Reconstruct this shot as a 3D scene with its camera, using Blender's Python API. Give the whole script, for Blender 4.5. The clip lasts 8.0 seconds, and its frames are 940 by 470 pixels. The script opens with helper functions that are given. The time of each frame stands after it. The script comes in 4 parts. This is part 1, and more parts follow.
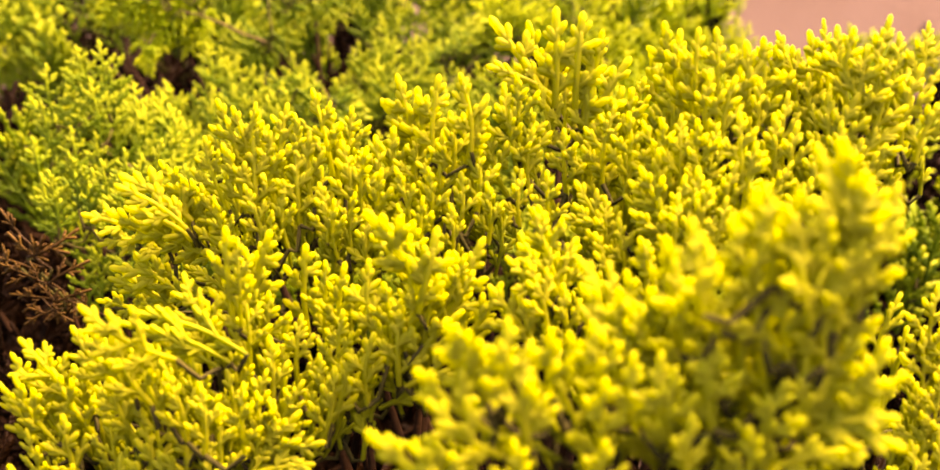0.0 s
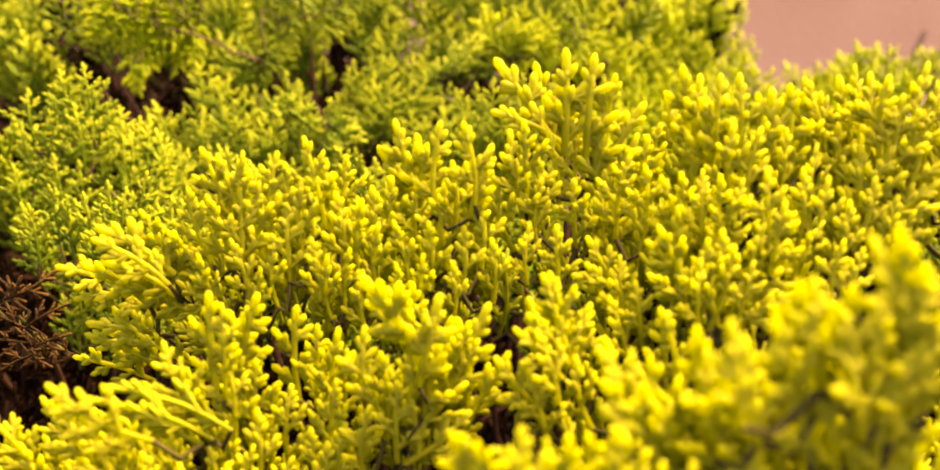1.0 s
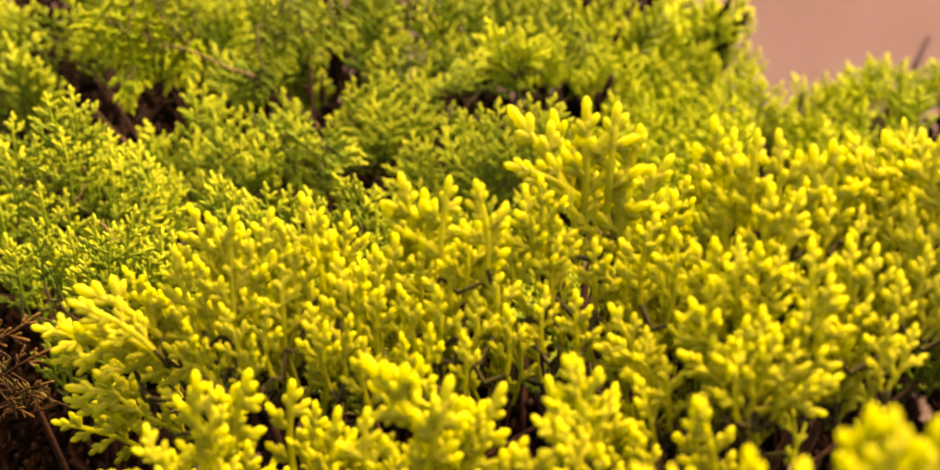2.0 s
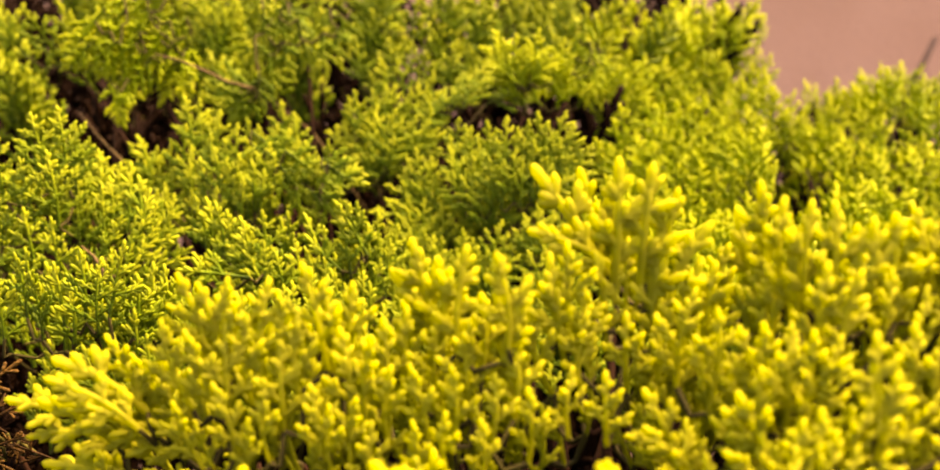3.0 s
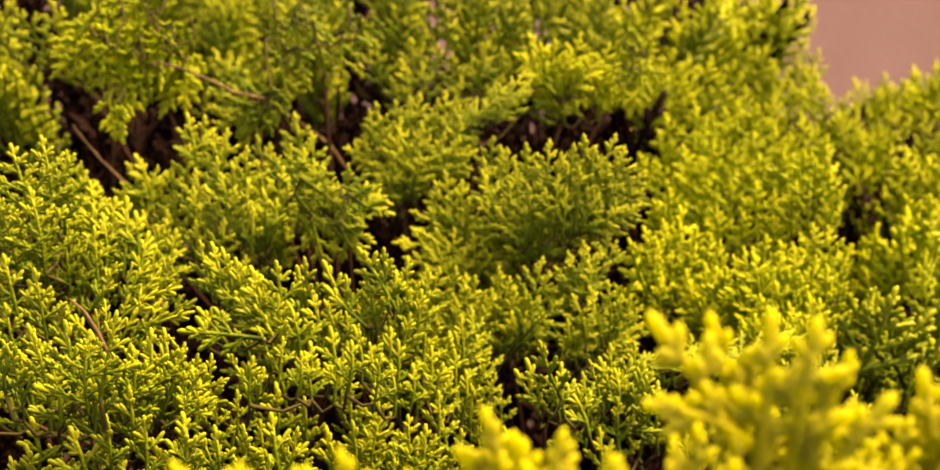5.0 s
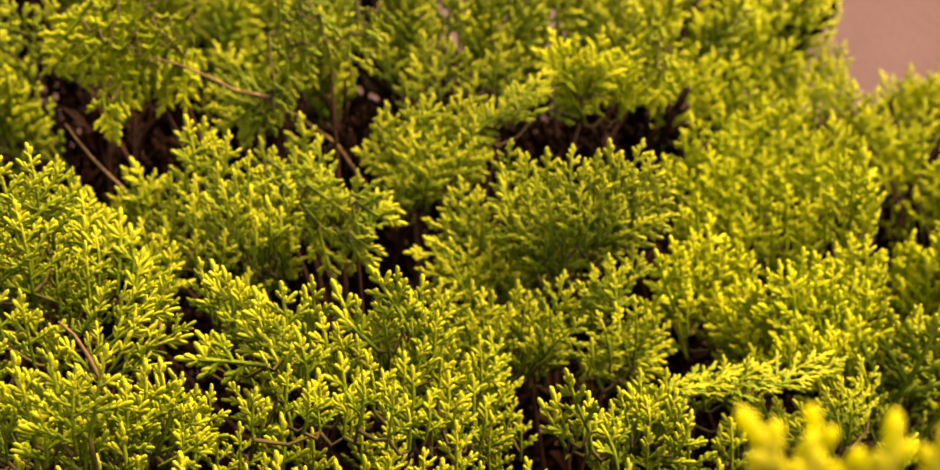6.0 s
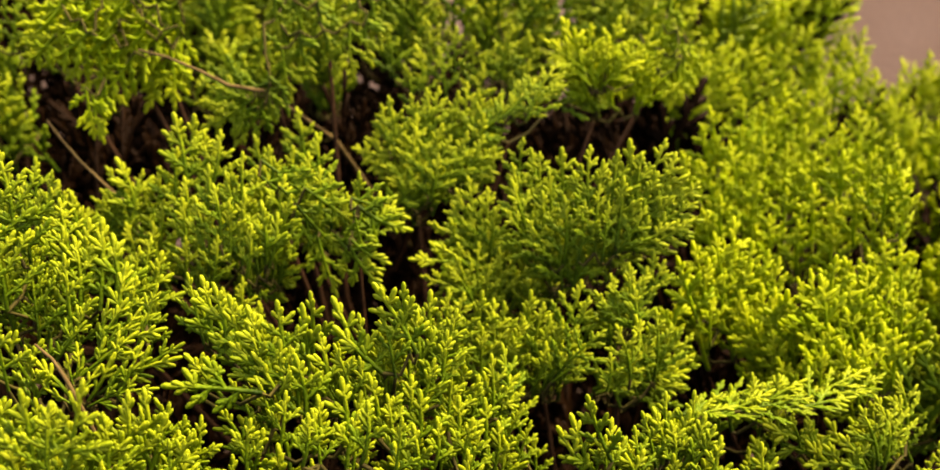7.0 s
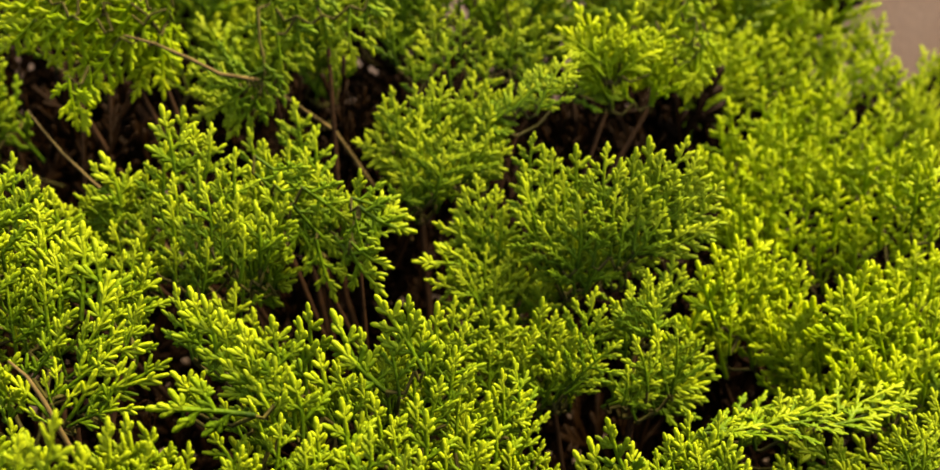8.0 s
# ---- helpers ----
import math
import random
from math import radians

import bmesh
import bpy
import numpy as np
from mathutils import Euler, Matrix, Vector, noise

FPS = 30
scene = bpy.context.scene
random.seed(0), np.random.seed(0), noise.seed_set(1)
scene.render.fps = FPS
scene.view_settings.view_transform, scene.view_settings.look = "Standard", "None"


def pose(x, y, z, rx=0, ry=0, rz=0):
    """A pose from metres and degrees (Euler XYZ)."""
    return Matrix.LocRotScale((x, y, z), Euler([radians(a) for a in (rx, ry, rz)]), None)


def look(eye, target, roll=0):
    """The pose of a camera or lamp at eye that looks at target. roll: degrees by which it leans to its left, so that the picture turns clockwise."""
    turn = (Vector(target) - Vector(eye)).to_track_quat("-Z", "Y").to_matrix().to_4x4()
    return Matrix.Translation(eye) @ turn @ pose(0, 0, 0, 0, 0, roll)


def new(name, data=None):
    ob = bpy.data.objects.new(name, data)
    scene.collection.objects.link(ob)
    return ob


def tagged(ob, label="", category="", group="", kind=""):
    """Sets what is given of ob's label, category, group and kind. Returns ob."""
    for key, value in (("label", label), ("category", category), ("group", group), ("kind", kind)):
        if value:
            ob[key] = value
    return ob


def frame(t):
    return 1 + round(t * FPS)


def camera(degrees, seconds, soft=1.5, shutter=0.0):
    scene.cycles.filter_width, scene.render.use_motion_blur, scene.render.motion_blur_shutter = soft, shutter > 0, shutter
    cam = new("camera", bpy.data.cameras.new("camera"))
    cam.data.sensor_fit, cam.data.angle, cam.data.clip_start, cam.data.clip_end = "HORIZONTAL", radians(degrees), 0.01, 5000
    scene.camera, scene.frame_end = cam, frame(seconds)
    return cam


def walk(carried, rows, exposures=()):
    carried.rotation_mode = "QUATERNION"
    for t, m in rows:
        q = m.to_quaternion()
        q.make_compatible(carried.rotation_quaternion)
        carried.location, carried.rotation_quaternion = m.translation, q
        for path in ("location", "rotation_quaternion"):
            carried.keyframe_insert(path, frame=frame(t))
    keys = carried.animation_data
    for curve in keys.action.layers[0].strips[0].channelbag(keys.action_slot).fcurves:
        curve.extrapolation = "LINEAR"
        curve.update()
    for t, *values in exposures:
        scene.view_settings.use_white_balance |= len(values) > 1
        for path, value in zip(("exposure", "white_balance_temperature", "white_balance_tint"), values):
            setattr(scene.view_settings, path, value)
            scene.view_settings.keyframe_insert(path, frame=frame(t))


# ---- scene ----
cam = camera(63.2, 8.0)
cam.data.dof.use_dof = True
cam.data.dof.focus_distance = 0.245
cam.data.dof.aperture_fstop = 9.4
METRES, EYE, TILT, LEAN, TURN = 0.2, 0.62, -12.0, 0.0, 0.0
ROWS = [
    (0.0, 0.0, 0.0, 0.0, 0.0, 0.0, -0.0),
    (0.5, -0.0044, 0.0411, 0.0402, -0.23, 0.2, 0.08),
    (1.0, -0.0099, 0.0741, 0.0727, -0.32, 0.15, -0.02),
    (1.5, -0.0178, 0.116, 0.1123, -0.38, 0.1, -0.01),
    (3.0, -0.0483, 0.2418, 0.2391, -0.64, -0.62, -0.55),
    (3.5, -0.0651, 0.3034, 0.2932, -0.79, -1.16, -0.37),
    (4.0, -0.0802, 0.3514, 0.3332, -0.79, -1.42, -0.42),
    (4.5, -0.0999, 0.4053, 0.3676, -0.44, -2.16, -0.75),
    (6.0, -0.1532, 0.5794, 0.4557, 0.09, -4.21, -1.28),
    (6.5, -0.1657, 0.6391, 0.4801, 0.13, -4.81, -1.27),
    (7.0, -0.1776, 0.6973, 0.4995, 0.0, -5.57, -1.28),
    (7.5, -0.1888, 0.7515, 0.5158, -0.12, -6.25, -1.42),
    (8.0, -0.1995, 0.8007, 0.5328, -0.17, -7.04, -1.62),
]
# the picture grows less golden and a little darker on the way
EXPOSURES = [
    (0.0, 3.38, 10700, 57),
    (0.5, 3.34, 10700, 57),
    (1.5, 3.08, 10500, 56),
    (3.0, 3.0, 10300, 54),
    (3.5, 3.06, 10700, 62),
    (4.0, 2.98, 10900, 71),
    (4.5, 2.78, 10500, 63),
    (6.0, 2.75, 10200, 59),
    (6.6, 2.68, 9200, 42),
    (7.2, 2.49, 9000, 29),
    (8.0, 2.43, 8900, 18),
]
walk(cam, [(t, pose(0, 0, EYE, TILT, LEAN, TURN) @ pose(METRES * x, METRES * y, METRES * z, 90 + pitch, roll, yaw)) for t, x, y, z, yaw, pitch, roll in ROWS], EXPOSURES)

# ---- light: hazy sun, high, veiled, from the right ----
SUN_ELEVATION, SUN_AZIMUTH = 66.0, 82.0
world = bpy.data.worlds.new("sky")
scene.world = world
world.use_nodes = True
wn = world.node_tree.nodes
sky = wn.new("ShaderNodeTexSky")
sky.sky_type = "NISHITA"
sky.sun_disc = False
sky.sun_elevation = radians(SUN_ELEVATION)
sky.sun_rotation = radians(SUN_AZIMUTH)
sky.dust_density = 3.0
wn["Background"].inputs["Strength"].default_value = 0.12
world.node_tree.links.new(sky.outputs["Color"], wn["Background"].inputs["Color"])
sun = new("sun", bpy.data.lights.new("sun", "SUN"))
sun.data.energy = 4.5
sun.data.angle = radians(26.0)
sun.data.color = (1.0, 0.88, 0.62)
aim = Vector((math.sin(radians(SUN_AZIMUTH)) * math.cos(radians(SUN_ELEVATION)), math.cos(radians(SUN_AZIMUTH)) * math.cos(radians(SUN_ELEVATION)), math.sin(radians(SUN_ELEVATION))))
sun.matrix_world = look(aim * 5, (0, 0, 0))


# ---- materials ----
def material(name):
    m = bpy.data.materials.new(name)
    m.use_nodes = True
    return m, m.node_tree.nodes, m.node_tree.links, m.node_tree.nodes["Principled BSDF"]


def ramp(nodes, stops):
    r = nodes.new("ShaderNodeValToRGB")
    while len(r.color_ramp.elements) < len(stops):
        r.color_ramp.elements.new(0.5)
    for e, (p, c) in zip(r.color_ramp.elements, stops):
        e.position, e.color = p, (*c, 1)
    return r


def noise_node(nodes, links, scale, detail=4.0, coords="Object"):
    tc = nodes.new("ShaderNodeTexCoord")
    n = nodes.new("ShaderNodeTexNoise")
    n.inputs["Scale"].default_value = scale
    n.inputs["Detail"].default_value = detail
    links.new(tc.outputs[coords], n.inputs["Vector"])
    return n


def foliage(name, old, mid, young, shift, gloss=0.08, trans=0.46, rough=1.0):
    """Scale leaves: the year's growth at the twig ends is yellower than the old wood's."""
    m, nodes, links, p = material(name)
    age = nodes.new("ShaderNodeAttribute")
    age.attribute_name = "growth"
    grain = noise_node(nodes, links, 260.0)
    patch = noise_node(nodes, links, 45.0, 2.0)
    info = nodes.new("ShaderNodeObjectInfo")
    add = nodes.new("ShaderNodeMath")
    add.operation = "MULTIPLY_ADD"
    add.inputs[1].default_value = 0.30
    links.new(grain.outputs["Fac"], add.inputs[0])
    links.new(age.outputs["Fac"], add.inputs[2])
    add2 = nodes.new("ShaderNodeMath")
    add2.operation = "MULTIPLY_ADD"
    add2.inputs[1].default_value = 0.30
    links.new(patch.outputs["Fac"], add2.inputs[0])
    links.new(add.outputs[0], add2.inputs[2])
    add3 = nodes.new("ShaderNodeMath")
    add3.operation = "MULTIPLY_ADD"
    add3.inputs[1].default_value = 0.26
    links.new(info.outputs["Random"], add3.inputs[0])
    links.new(add2.outputs[0], add3.inputs[2])
    sub = nodes.new("ShaderNodeMath")
    sub.operation = "ADD"
    sub.inputs[1].default_value = shift
    links.new(add3.outputs[0], sub.inputs[0])
    r = ramp(nodes, [(0.0, old), (0.5, mid), (1.0, young)])
    scales = nodes.new("ShaderNodeTexVoronoi")
    scales.inputs["Scale"].default_value = 820.0
    links.new(grain.inputs["Vector"].links[0].from_socket, scales.inputs["Vector"])
    seam = nodes.new("ShaderNodeMath")
    seam.operation = "MULTIPLY_ADD"
    seam.inputs[1].default_value = -0.34 * rough
    links.new(scales.outputs["Distance"], seam.inputs[0])
    links.new(sub.outputs[0], seam.inputs[2])
    links.new(seam.outputs[0], r.inputs["Fac"])
    links.new(r.outputs["Color"], p.inputs["Base Color"])
    p.inputs["Roughness"].default_value = 0.46
    p.inputs["Specular IOR Level"].default_value = gloss
    bump = nodes.new("ShaderNodeBump")
    bump.inputs["Strength"].default_value = 0.75 * rough
    bump.inputs["Distance"].default_value = 0.0007
    links.new(scales.outputs["Distance"], bump.inputs["Height"])
    bump.invert = True
    links.new(bump.outputs["Normal"], p.inputs["Normal"])
    tr = nodes.new("ShaderNodeBsdfTranslucent")
    links.new(r.outputs["Color"], tr.inputs["Color"])
    mix = nodes.new("ShaderNodeMixShader")
    mix.inputs["Fac"].default_value = trans
    links.new(p.outputs[0], mix.inputs[1])
    links.new(tr.outputs[0], mix.inputs[2])
    links.new(mix.outputs[0], nodes["Material Output"].inputs["Surface"])
    return m


LEAF_GOLD = foliage("golden_scale_leaves", (0.25, 0.30, 0.017), (0.365, 0.415, 0.026), (0.45, 0.51, 0.043), -0.17, trans=0.80, rough=0.30)
# greener leaves beneath the golden crests, their colour also darkened for shade there
LEAF_SHADE = foliage("shaded_yellow_green_leaves", (0.15, 0.20, 0.011), (0.26, 0.325, 0.018), (0.34, 0.41, 0.026), -0.20, trans=0.70, rough=0.45)
LEAF_GREEN = foliage("green_scale_leaves", (0.013, 0.036, 0.0025), (0.074, 0.152, 0.006), (0.220, 0.300, 0.015), -0.30, rough=0.55)
LEAF_LIME = foliage("lime_scale_leaves", (0.038, 0.084, 0.003), (0.150, 0.260, 0.007), (0.295, 0.39, 0.016), -0.26, trans=0.52, rough=0.55)
# inner leaves near black: the shade of the hollows is put into their colour
LEAF_DEEP_SHADE = foliage("deep_shade_inner_leaves", (0.005, 0.0023, 0.0007), (0.009, 0.0042, 0.0010), (0.014, 0.0068, 0.0013), -0.3, 0.03)

LEAF_DEAD = foliage("dead_brown_twigs", (0.010, 0.0055, 0.0012), (0.022, 0.012, 0.0022), (0.040, 0.024, 0.004), -0.3, 0.05, trans=0.1)


def plain(name, dark, light, scale, rough, bump_depth, bump_scale, gloss=0.2):
    m, nodes, links, p = material(name)
    n = noise_node(nodes, links, scale, 6.0)
    r = ramp(nodes, [(0.3, dark), (0.7, light)])
    links.new(n.outputs["Fac"], r.inputs["Fac"])
    links.new(r.outputs["Color"], p.inputs["Base Color"])
    p.inputs["Roughness"].default_value = rough
    p.inputs["Specular IOR Level"].default_value = gloss
    f = noise_node(nodes, links, bump_scale, 5.0)
    b = nodes.new("ShaderNodeBump")
    b.inputs["Strength"].default_value = 0.6
    b.inputs["Distance"].default_value = bump_depth
    links.new(f.outputs["Fac"], b.inputs["Height"])
    links.new(b.outputs["Normal"], p.inputs["Normal"])
    return m


BARK = plain("reddish_bark", (0.005, 0.0024, 0.0008), (0.014, 0.0065, 0.0022), 180.0, 0.85, 0.0008, 420.0, 0.05)
TWIG = plain("dark_olive_twigs", (0.012, 0.012, 0.002), (0.030, 0.030, 0.004), 120.0, 0.8, 0.0006, 420.0, 0.1)
DEADWOOD = plain("dark_dead_wood", (0.012, 0.009, 0.008), (0.04, 0.028, 0.022), 60.0, 0.9, 0.001, 200.0)
BARE = plain("bare_tan_twigs", (0.030, 0.022, 0.007), (0.075, 0.057, 0.020), 120.0, 0.8, 0.0006, 420.0, 0.1)
SOIL = plain("dark_soil", (0.010, 0.007, 0.005), (0.032, 0.022, 0.015), 22.0, 0.95, 0.01, 60.0)
PLASTER = plain("weathered_plaster", (0.23, 0.145, 0.09), (0.32, 0.22, 0.15), 2.2, 0.9, 0.003, 90.0)


# ---- building helpers ----
def link_mesh(name, verts, faces, mat, growth=None, smooth=True):
    me = bpy.data.meshes.new(name)
    me.from_pydata(verts, [], faces)
    me.materials.append(mat)
    if growth is not None:
        a = me.attributes.new("growth", "FLOAT", "POINT")
        a.data.foreach_set("value", growth)
    if smooth:
        me.polygons.foreach_set("use_smooth", [True] * len(faces))
    me.update()
    return me


def place(name, me, parent, at, origin):
    """A mesh object under parent, whose own origin stands at origin in the world."""
    ob = new(name, me)
    ob.parent = parent
    ob.matrix_basis = Matrix.Translation(-Vector(origin)) @ at
    return ob


class Shape:
    def __init__(self):
        self.v, self.f, self.g = [], [], []

    def tube(self, pts, radii, normal, flat, g0, g1, sides=4):
        """A closed twig along pts; flat: its thickness across the plane of the spray."""
        n = len(pts)
        start = len(self.v)
        for i, p in enumerate(pts):
            t = (pts[min(i + 1, n - 1)] - pts[max(i - 1, 0)]).normalized()
            u = t.cross(normal).normalized()
            w = u.cross(t).normalized()
            g = g0 + (g1 - g0) * i / (n - 1)
            for k in range(sides):
                a = 2 * math.pi * k / sides
                self.v.append(p + u * (radii[i] * math.cos(a)) + w * (radii[i] * flat * math.sin(a)))
                self.g.append(g)
        for i in range(n - 1):
            for k in range(sides):
                a, b = start + i * sides + k, start + i * sides + (k + 1) % sides
                self.f.append((a, b, b + sides, a + sides))
        tip = pts[-1] + (pts[-1] - pts[-2]).normalized() * radii[-1] * 0.8
        self.v.append(tip)
        self.g.append(g1)
        e = start + (n - 1) * sides
        for k in range(sides):
            self.f.append((e + k, e + (k + 1) % sides, len(self.v) - 1))


def lobe(s, p, d, length, r, normal, sides, rings, g0, g1, curl=0.0):
    """A flat finger of overlapping scale leaves with a blunt round end."""
    side = d.cross(normal)
    steps = {2: ((0.0, 0.92), (0.72, 0.98)), 3: ((0.0, 0.92), (0.45, 1.04), (0.88, 0.74)), 4: ((0.0, 0.90), (0.28, 1.08), (0.50, 0.92), (0.72, 1.06), (0.95, 0.62))}[rings]
    pts = [p + d * (length * f) + side * (curl * length * f * f) for f, k in steps]
    s.tube(pts, [r * k for f, k in steps], normal, 0.55, g0, g1, sides)


def crown(s, p, d, finger, r, normal, rng, sides, rings, age):
    """The end of a twig: a stout finger with a shorter one below it to each side."""
    lobe(s, p, d, finger * rng.uniform(1.00, 1.20), r * 1.10, normal, sides, rings, age - 0.05, age + 0.03)
    back = rng.uniform(0.15, 0.40)
    for sgn in (-1, 1):
        a = radians(rng.uniform(36, 52))
        dl = (d * math.cos(a) + d.cross(normal) * (sgn * math.sin(a)) + normal * rng.uniform(-0.15, 0.15)).normalized()
        lobe(s, p - d * (finger * back), dl, finger * rng.uniform(0.72, 0.92), r, normal, sides, rings, age - 0.09, age + 0.01, -sgn * 0.25)
        back += rng.uniform(0.15, 0.45)


def shoot(s, p, d, length, r, normal, rng, sides, rings, age, up, bend, gap, finger, bare=0.0, wide=1.0):
    """A twig with fingers to both sides, alternating, and one at its end; the lower part may be bare."""
    n = max(2, round(length / 0.004))
    pts, q, dd = [], p.copy(), d.copy()
    lift = rng.uniform(-0.10, 0.10)
    for i in range(n + 1):
        pts.append(q.copy())
        dd = (dd + up * (bend / n) + normal * (lift / n)).normalized()
        q = q + dd * (length / n)
    s.tube(pts, [r * (0.86 + 0.10 * (i % 2)) for i in range(n + 1)], normal, 0.60, age - 0.20, age - 0.05, sides)
    sgn = rng.choice((-1, 1))
    at = max(bare * length, 0.0018) + rng.uniform(0, 0.4) * gap
    while at < length - finger * 0.30:
        f = at / length
        i = min(n - 1, int(f * n))
        here = pts[i].lerp(pts[i + 1], f * n - i)
        t = (pts[i + 1] - pts[i]).normalized()
        sgn = -sgn
        a = radians(rng.uniform(34, 53)) * wide
        dl = (t * math.cos(a) + t.cross(normal) * (sgn * math.sin(a)) + normal * rng.uniform(-0.13, 0.13)).normalized()
        ll = finger * rng.uniform(0.72, 1.05) * (1.0 - 0.22 * f)
        g = age - 0.22 * (1 - f)
        lobe(s, here, dl, ll, r * rng.uniform(0.90, 1.08), normal, sides, rings, g - 0.06, g + 0.02, -sgn * 0.22)
        if rings > 2 and f < 0.60 and ll > finger * 0.80:
            for turn in (-1, 1)[rng.random() < 0.4:]:
                dq = (dl * 0.70 + dl.cross(normal) * (turn * 0.72)).normalized()
                lobe(s, here + dl * ll * rng.uniform(0.28, 0.5), dq, ll * rng.uniform(0.48, 0.62), r * 0.84, normal, sides, rings, g - 0.08, g + 0.01)
        at += gap * rng.uniform(0.85, 1.15)
    crown(s, pts[-1] - dd * 0.0006, dd, finger, r, normal, rng, sides, rings, age)


def spray_mesh(seed, length, r, finger, sides, rings, mat, spread, wide):
    """A flat fan of twigs of a thuja; its tip is the mesh's origin, and it hangs down the -z axis."""
    rng = random.Random(seed)
    s = Shape()
    up = Vector((0, 0, 1))
    normal = Vector((0, -1, 0))
    n = 8
    sway, cup = rng.uniform(-0.07, 0.07), rng.uniform(-0.20, 0.12)
    body = length - finger * 0.8
    pts = [Vector((sway * body * math.sin(i / n * math.pi), -cup * body * (1 - i / n) * i / n, -finger * 0.8 - body * (1 - i / n))) for i in range(n + 1)]
    s.tube(pts, [r * (0.96 - 0.01 * i) for i in range(n + 1)], normal, 0.70, 0.05, 0.84, sides)
    fork = finger * 0.98
    sgn = rng.choice((-1, 1))
    at = 0.10 * length + rng.uniform(0, fork)
    while at < body - 0.0015:
        f = at / body
        i = min(n - 1, int(f * n))
        here = pts[i].lerp(pts[i + 1], f * n - i)
        t = (pts[i + 1] - pts[i]).normalized()
        sgn = -sgn
        a = radians(rng.uniform(38, 58)) * wide
        d = (t * math.cos(a) + Vector((1, 0, 0)) * (sgn * math.sin(a)) + normal * rng.uniform(-0.16, 0.16)).normalized()
        tilt = (normal + Vector((rng.uniform(-0.30, 0.30), 0, rng.uniform(-0.18, 0.18)))).normalized()
        reach = min(spread * length, (1 - f) * body * 0.85 + finger * 0.25) * rng.uniform(0.78, 1.06)
        age = 0.34 + 0.52 * min(1.0, f + 0.50 * reach / length)
        if reach < finger * 0.95:
            lobe(s, here, d, max(finger * 0.8, reach), r, tilt, sides, rings, age - 0.10, age + 0.04, -sgn * 0.2)
        else:
            shoot(s, here, d, reach - finger * 0.6, r, tilt, rng, sides, rings, age, up, rng.uniform(0.0, 0.38), finger * 0.62, finger * 0.95, 0.20 * (1 - f), wide)
        at += fork * rng.uniform(0.85, 1.15)
    crown(s, pts[-1], (pts[-1] - pts[-2]).normalized(), finger * 1.05, r * 1.05, normal, rng, sides, rings, 0.90)
    return link_mesh("leaf_spray", s.v, s.f, mat, s.g)


def sprays_of(mat, r, finger, sides, rings, seed, sizes=(0.020, 0.027, 0.036), each=4, spread=0.50, wide=1.0):
    """Sprays of several lengths, a few of each."""
    return [(ln, spray_mesh(seed + 10 * i + k, ln, r, finger, sides, rings, mat, spread, wide)) for i, ln in enumerate(sizes) for k in range(each)]


GOLD = sprays_of(LEAF_GOLD, 0.00076, 0.0033, 4, 3, 100, (0.018, 0.024, 0.031), 5, 0.44, 1.02)
GOLD_STOUT = sprays_of(LEAF_GOLD, 0.00100, 0.0044, 5, 4, 150, (0.020, 0.027), 5, 0.46, 1.10)
GOLD_SLIM = sprays_of(LEAF_GOLD, 0.00094, 0.0038, 5, 4, 180, (0.018, 0.024, 0.031), 4, 0.32, 1.15)
GOLD_FROND = sprays_of(LEAF_GOLD, 0.00100, 0.0044, 5, 4, 170, (0.018, 0.024), 4, 0.36, 1.22)
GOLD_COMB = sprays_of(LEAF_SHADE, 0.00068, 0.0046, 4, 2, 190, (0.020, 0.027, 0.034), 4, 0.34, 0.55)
GREEN = sprays_of(LEAF_GREEN, 0.00078, 0.0038, 4, 3, 200, spread=0.50, wide=1.12)
GREEN_SLIM = sprays_of(LEAF_GREEN, 0.00086, 0.0040, 4, 4, 250, spread=0.36, wide=1.1)
LIME = sprays_of(LEAF_LIME, 0.00090, 0.0042, 4, 3, 300, spread=0.50, wide=1.1)
COMB = sprays_of(LEAF_GREEN, 0.00060, 0.0040, 4, 3, 280, (0.014, 0.020, 0.027), spread=0.24)
GREEN_FAR = sprays_of(LEAF_GREEN, 0.00120, 0.0052, 3, 2, 400, (0.036, 0.046))
LIME_FAR = sprays_of(LEAF_LIME, 0.00120, 0.0052, 3, 2, 500, (0.036, 0.046))
DEAD = sprays_of(LEAF_DEAD, 0.00060, 0.0050, 4, 2, 700, (0.020, 0.030), spread=0.40)
DEEP_SHADE_FANS = [me for ln, me in sprays_of(LEAF_DEEP_SHADE, 0.0013, 0.0078, 3, 2, 600, (0.050,))]


def spray_pose(tip, axis, face, scale):
    """The pose of a spray with its tip at tip, that grows along axis and turns its flat side to face."""
    axis = axis.normalized()
    x = face.cross(axis).normalized()
    y = axis.cross(x).normalized()
    return Matrix.Translation(tip) @ Matrix((x, y, axis)).transposed().to_4x4() @ Matrix.Diagonal((scale, scale, scale, 1))


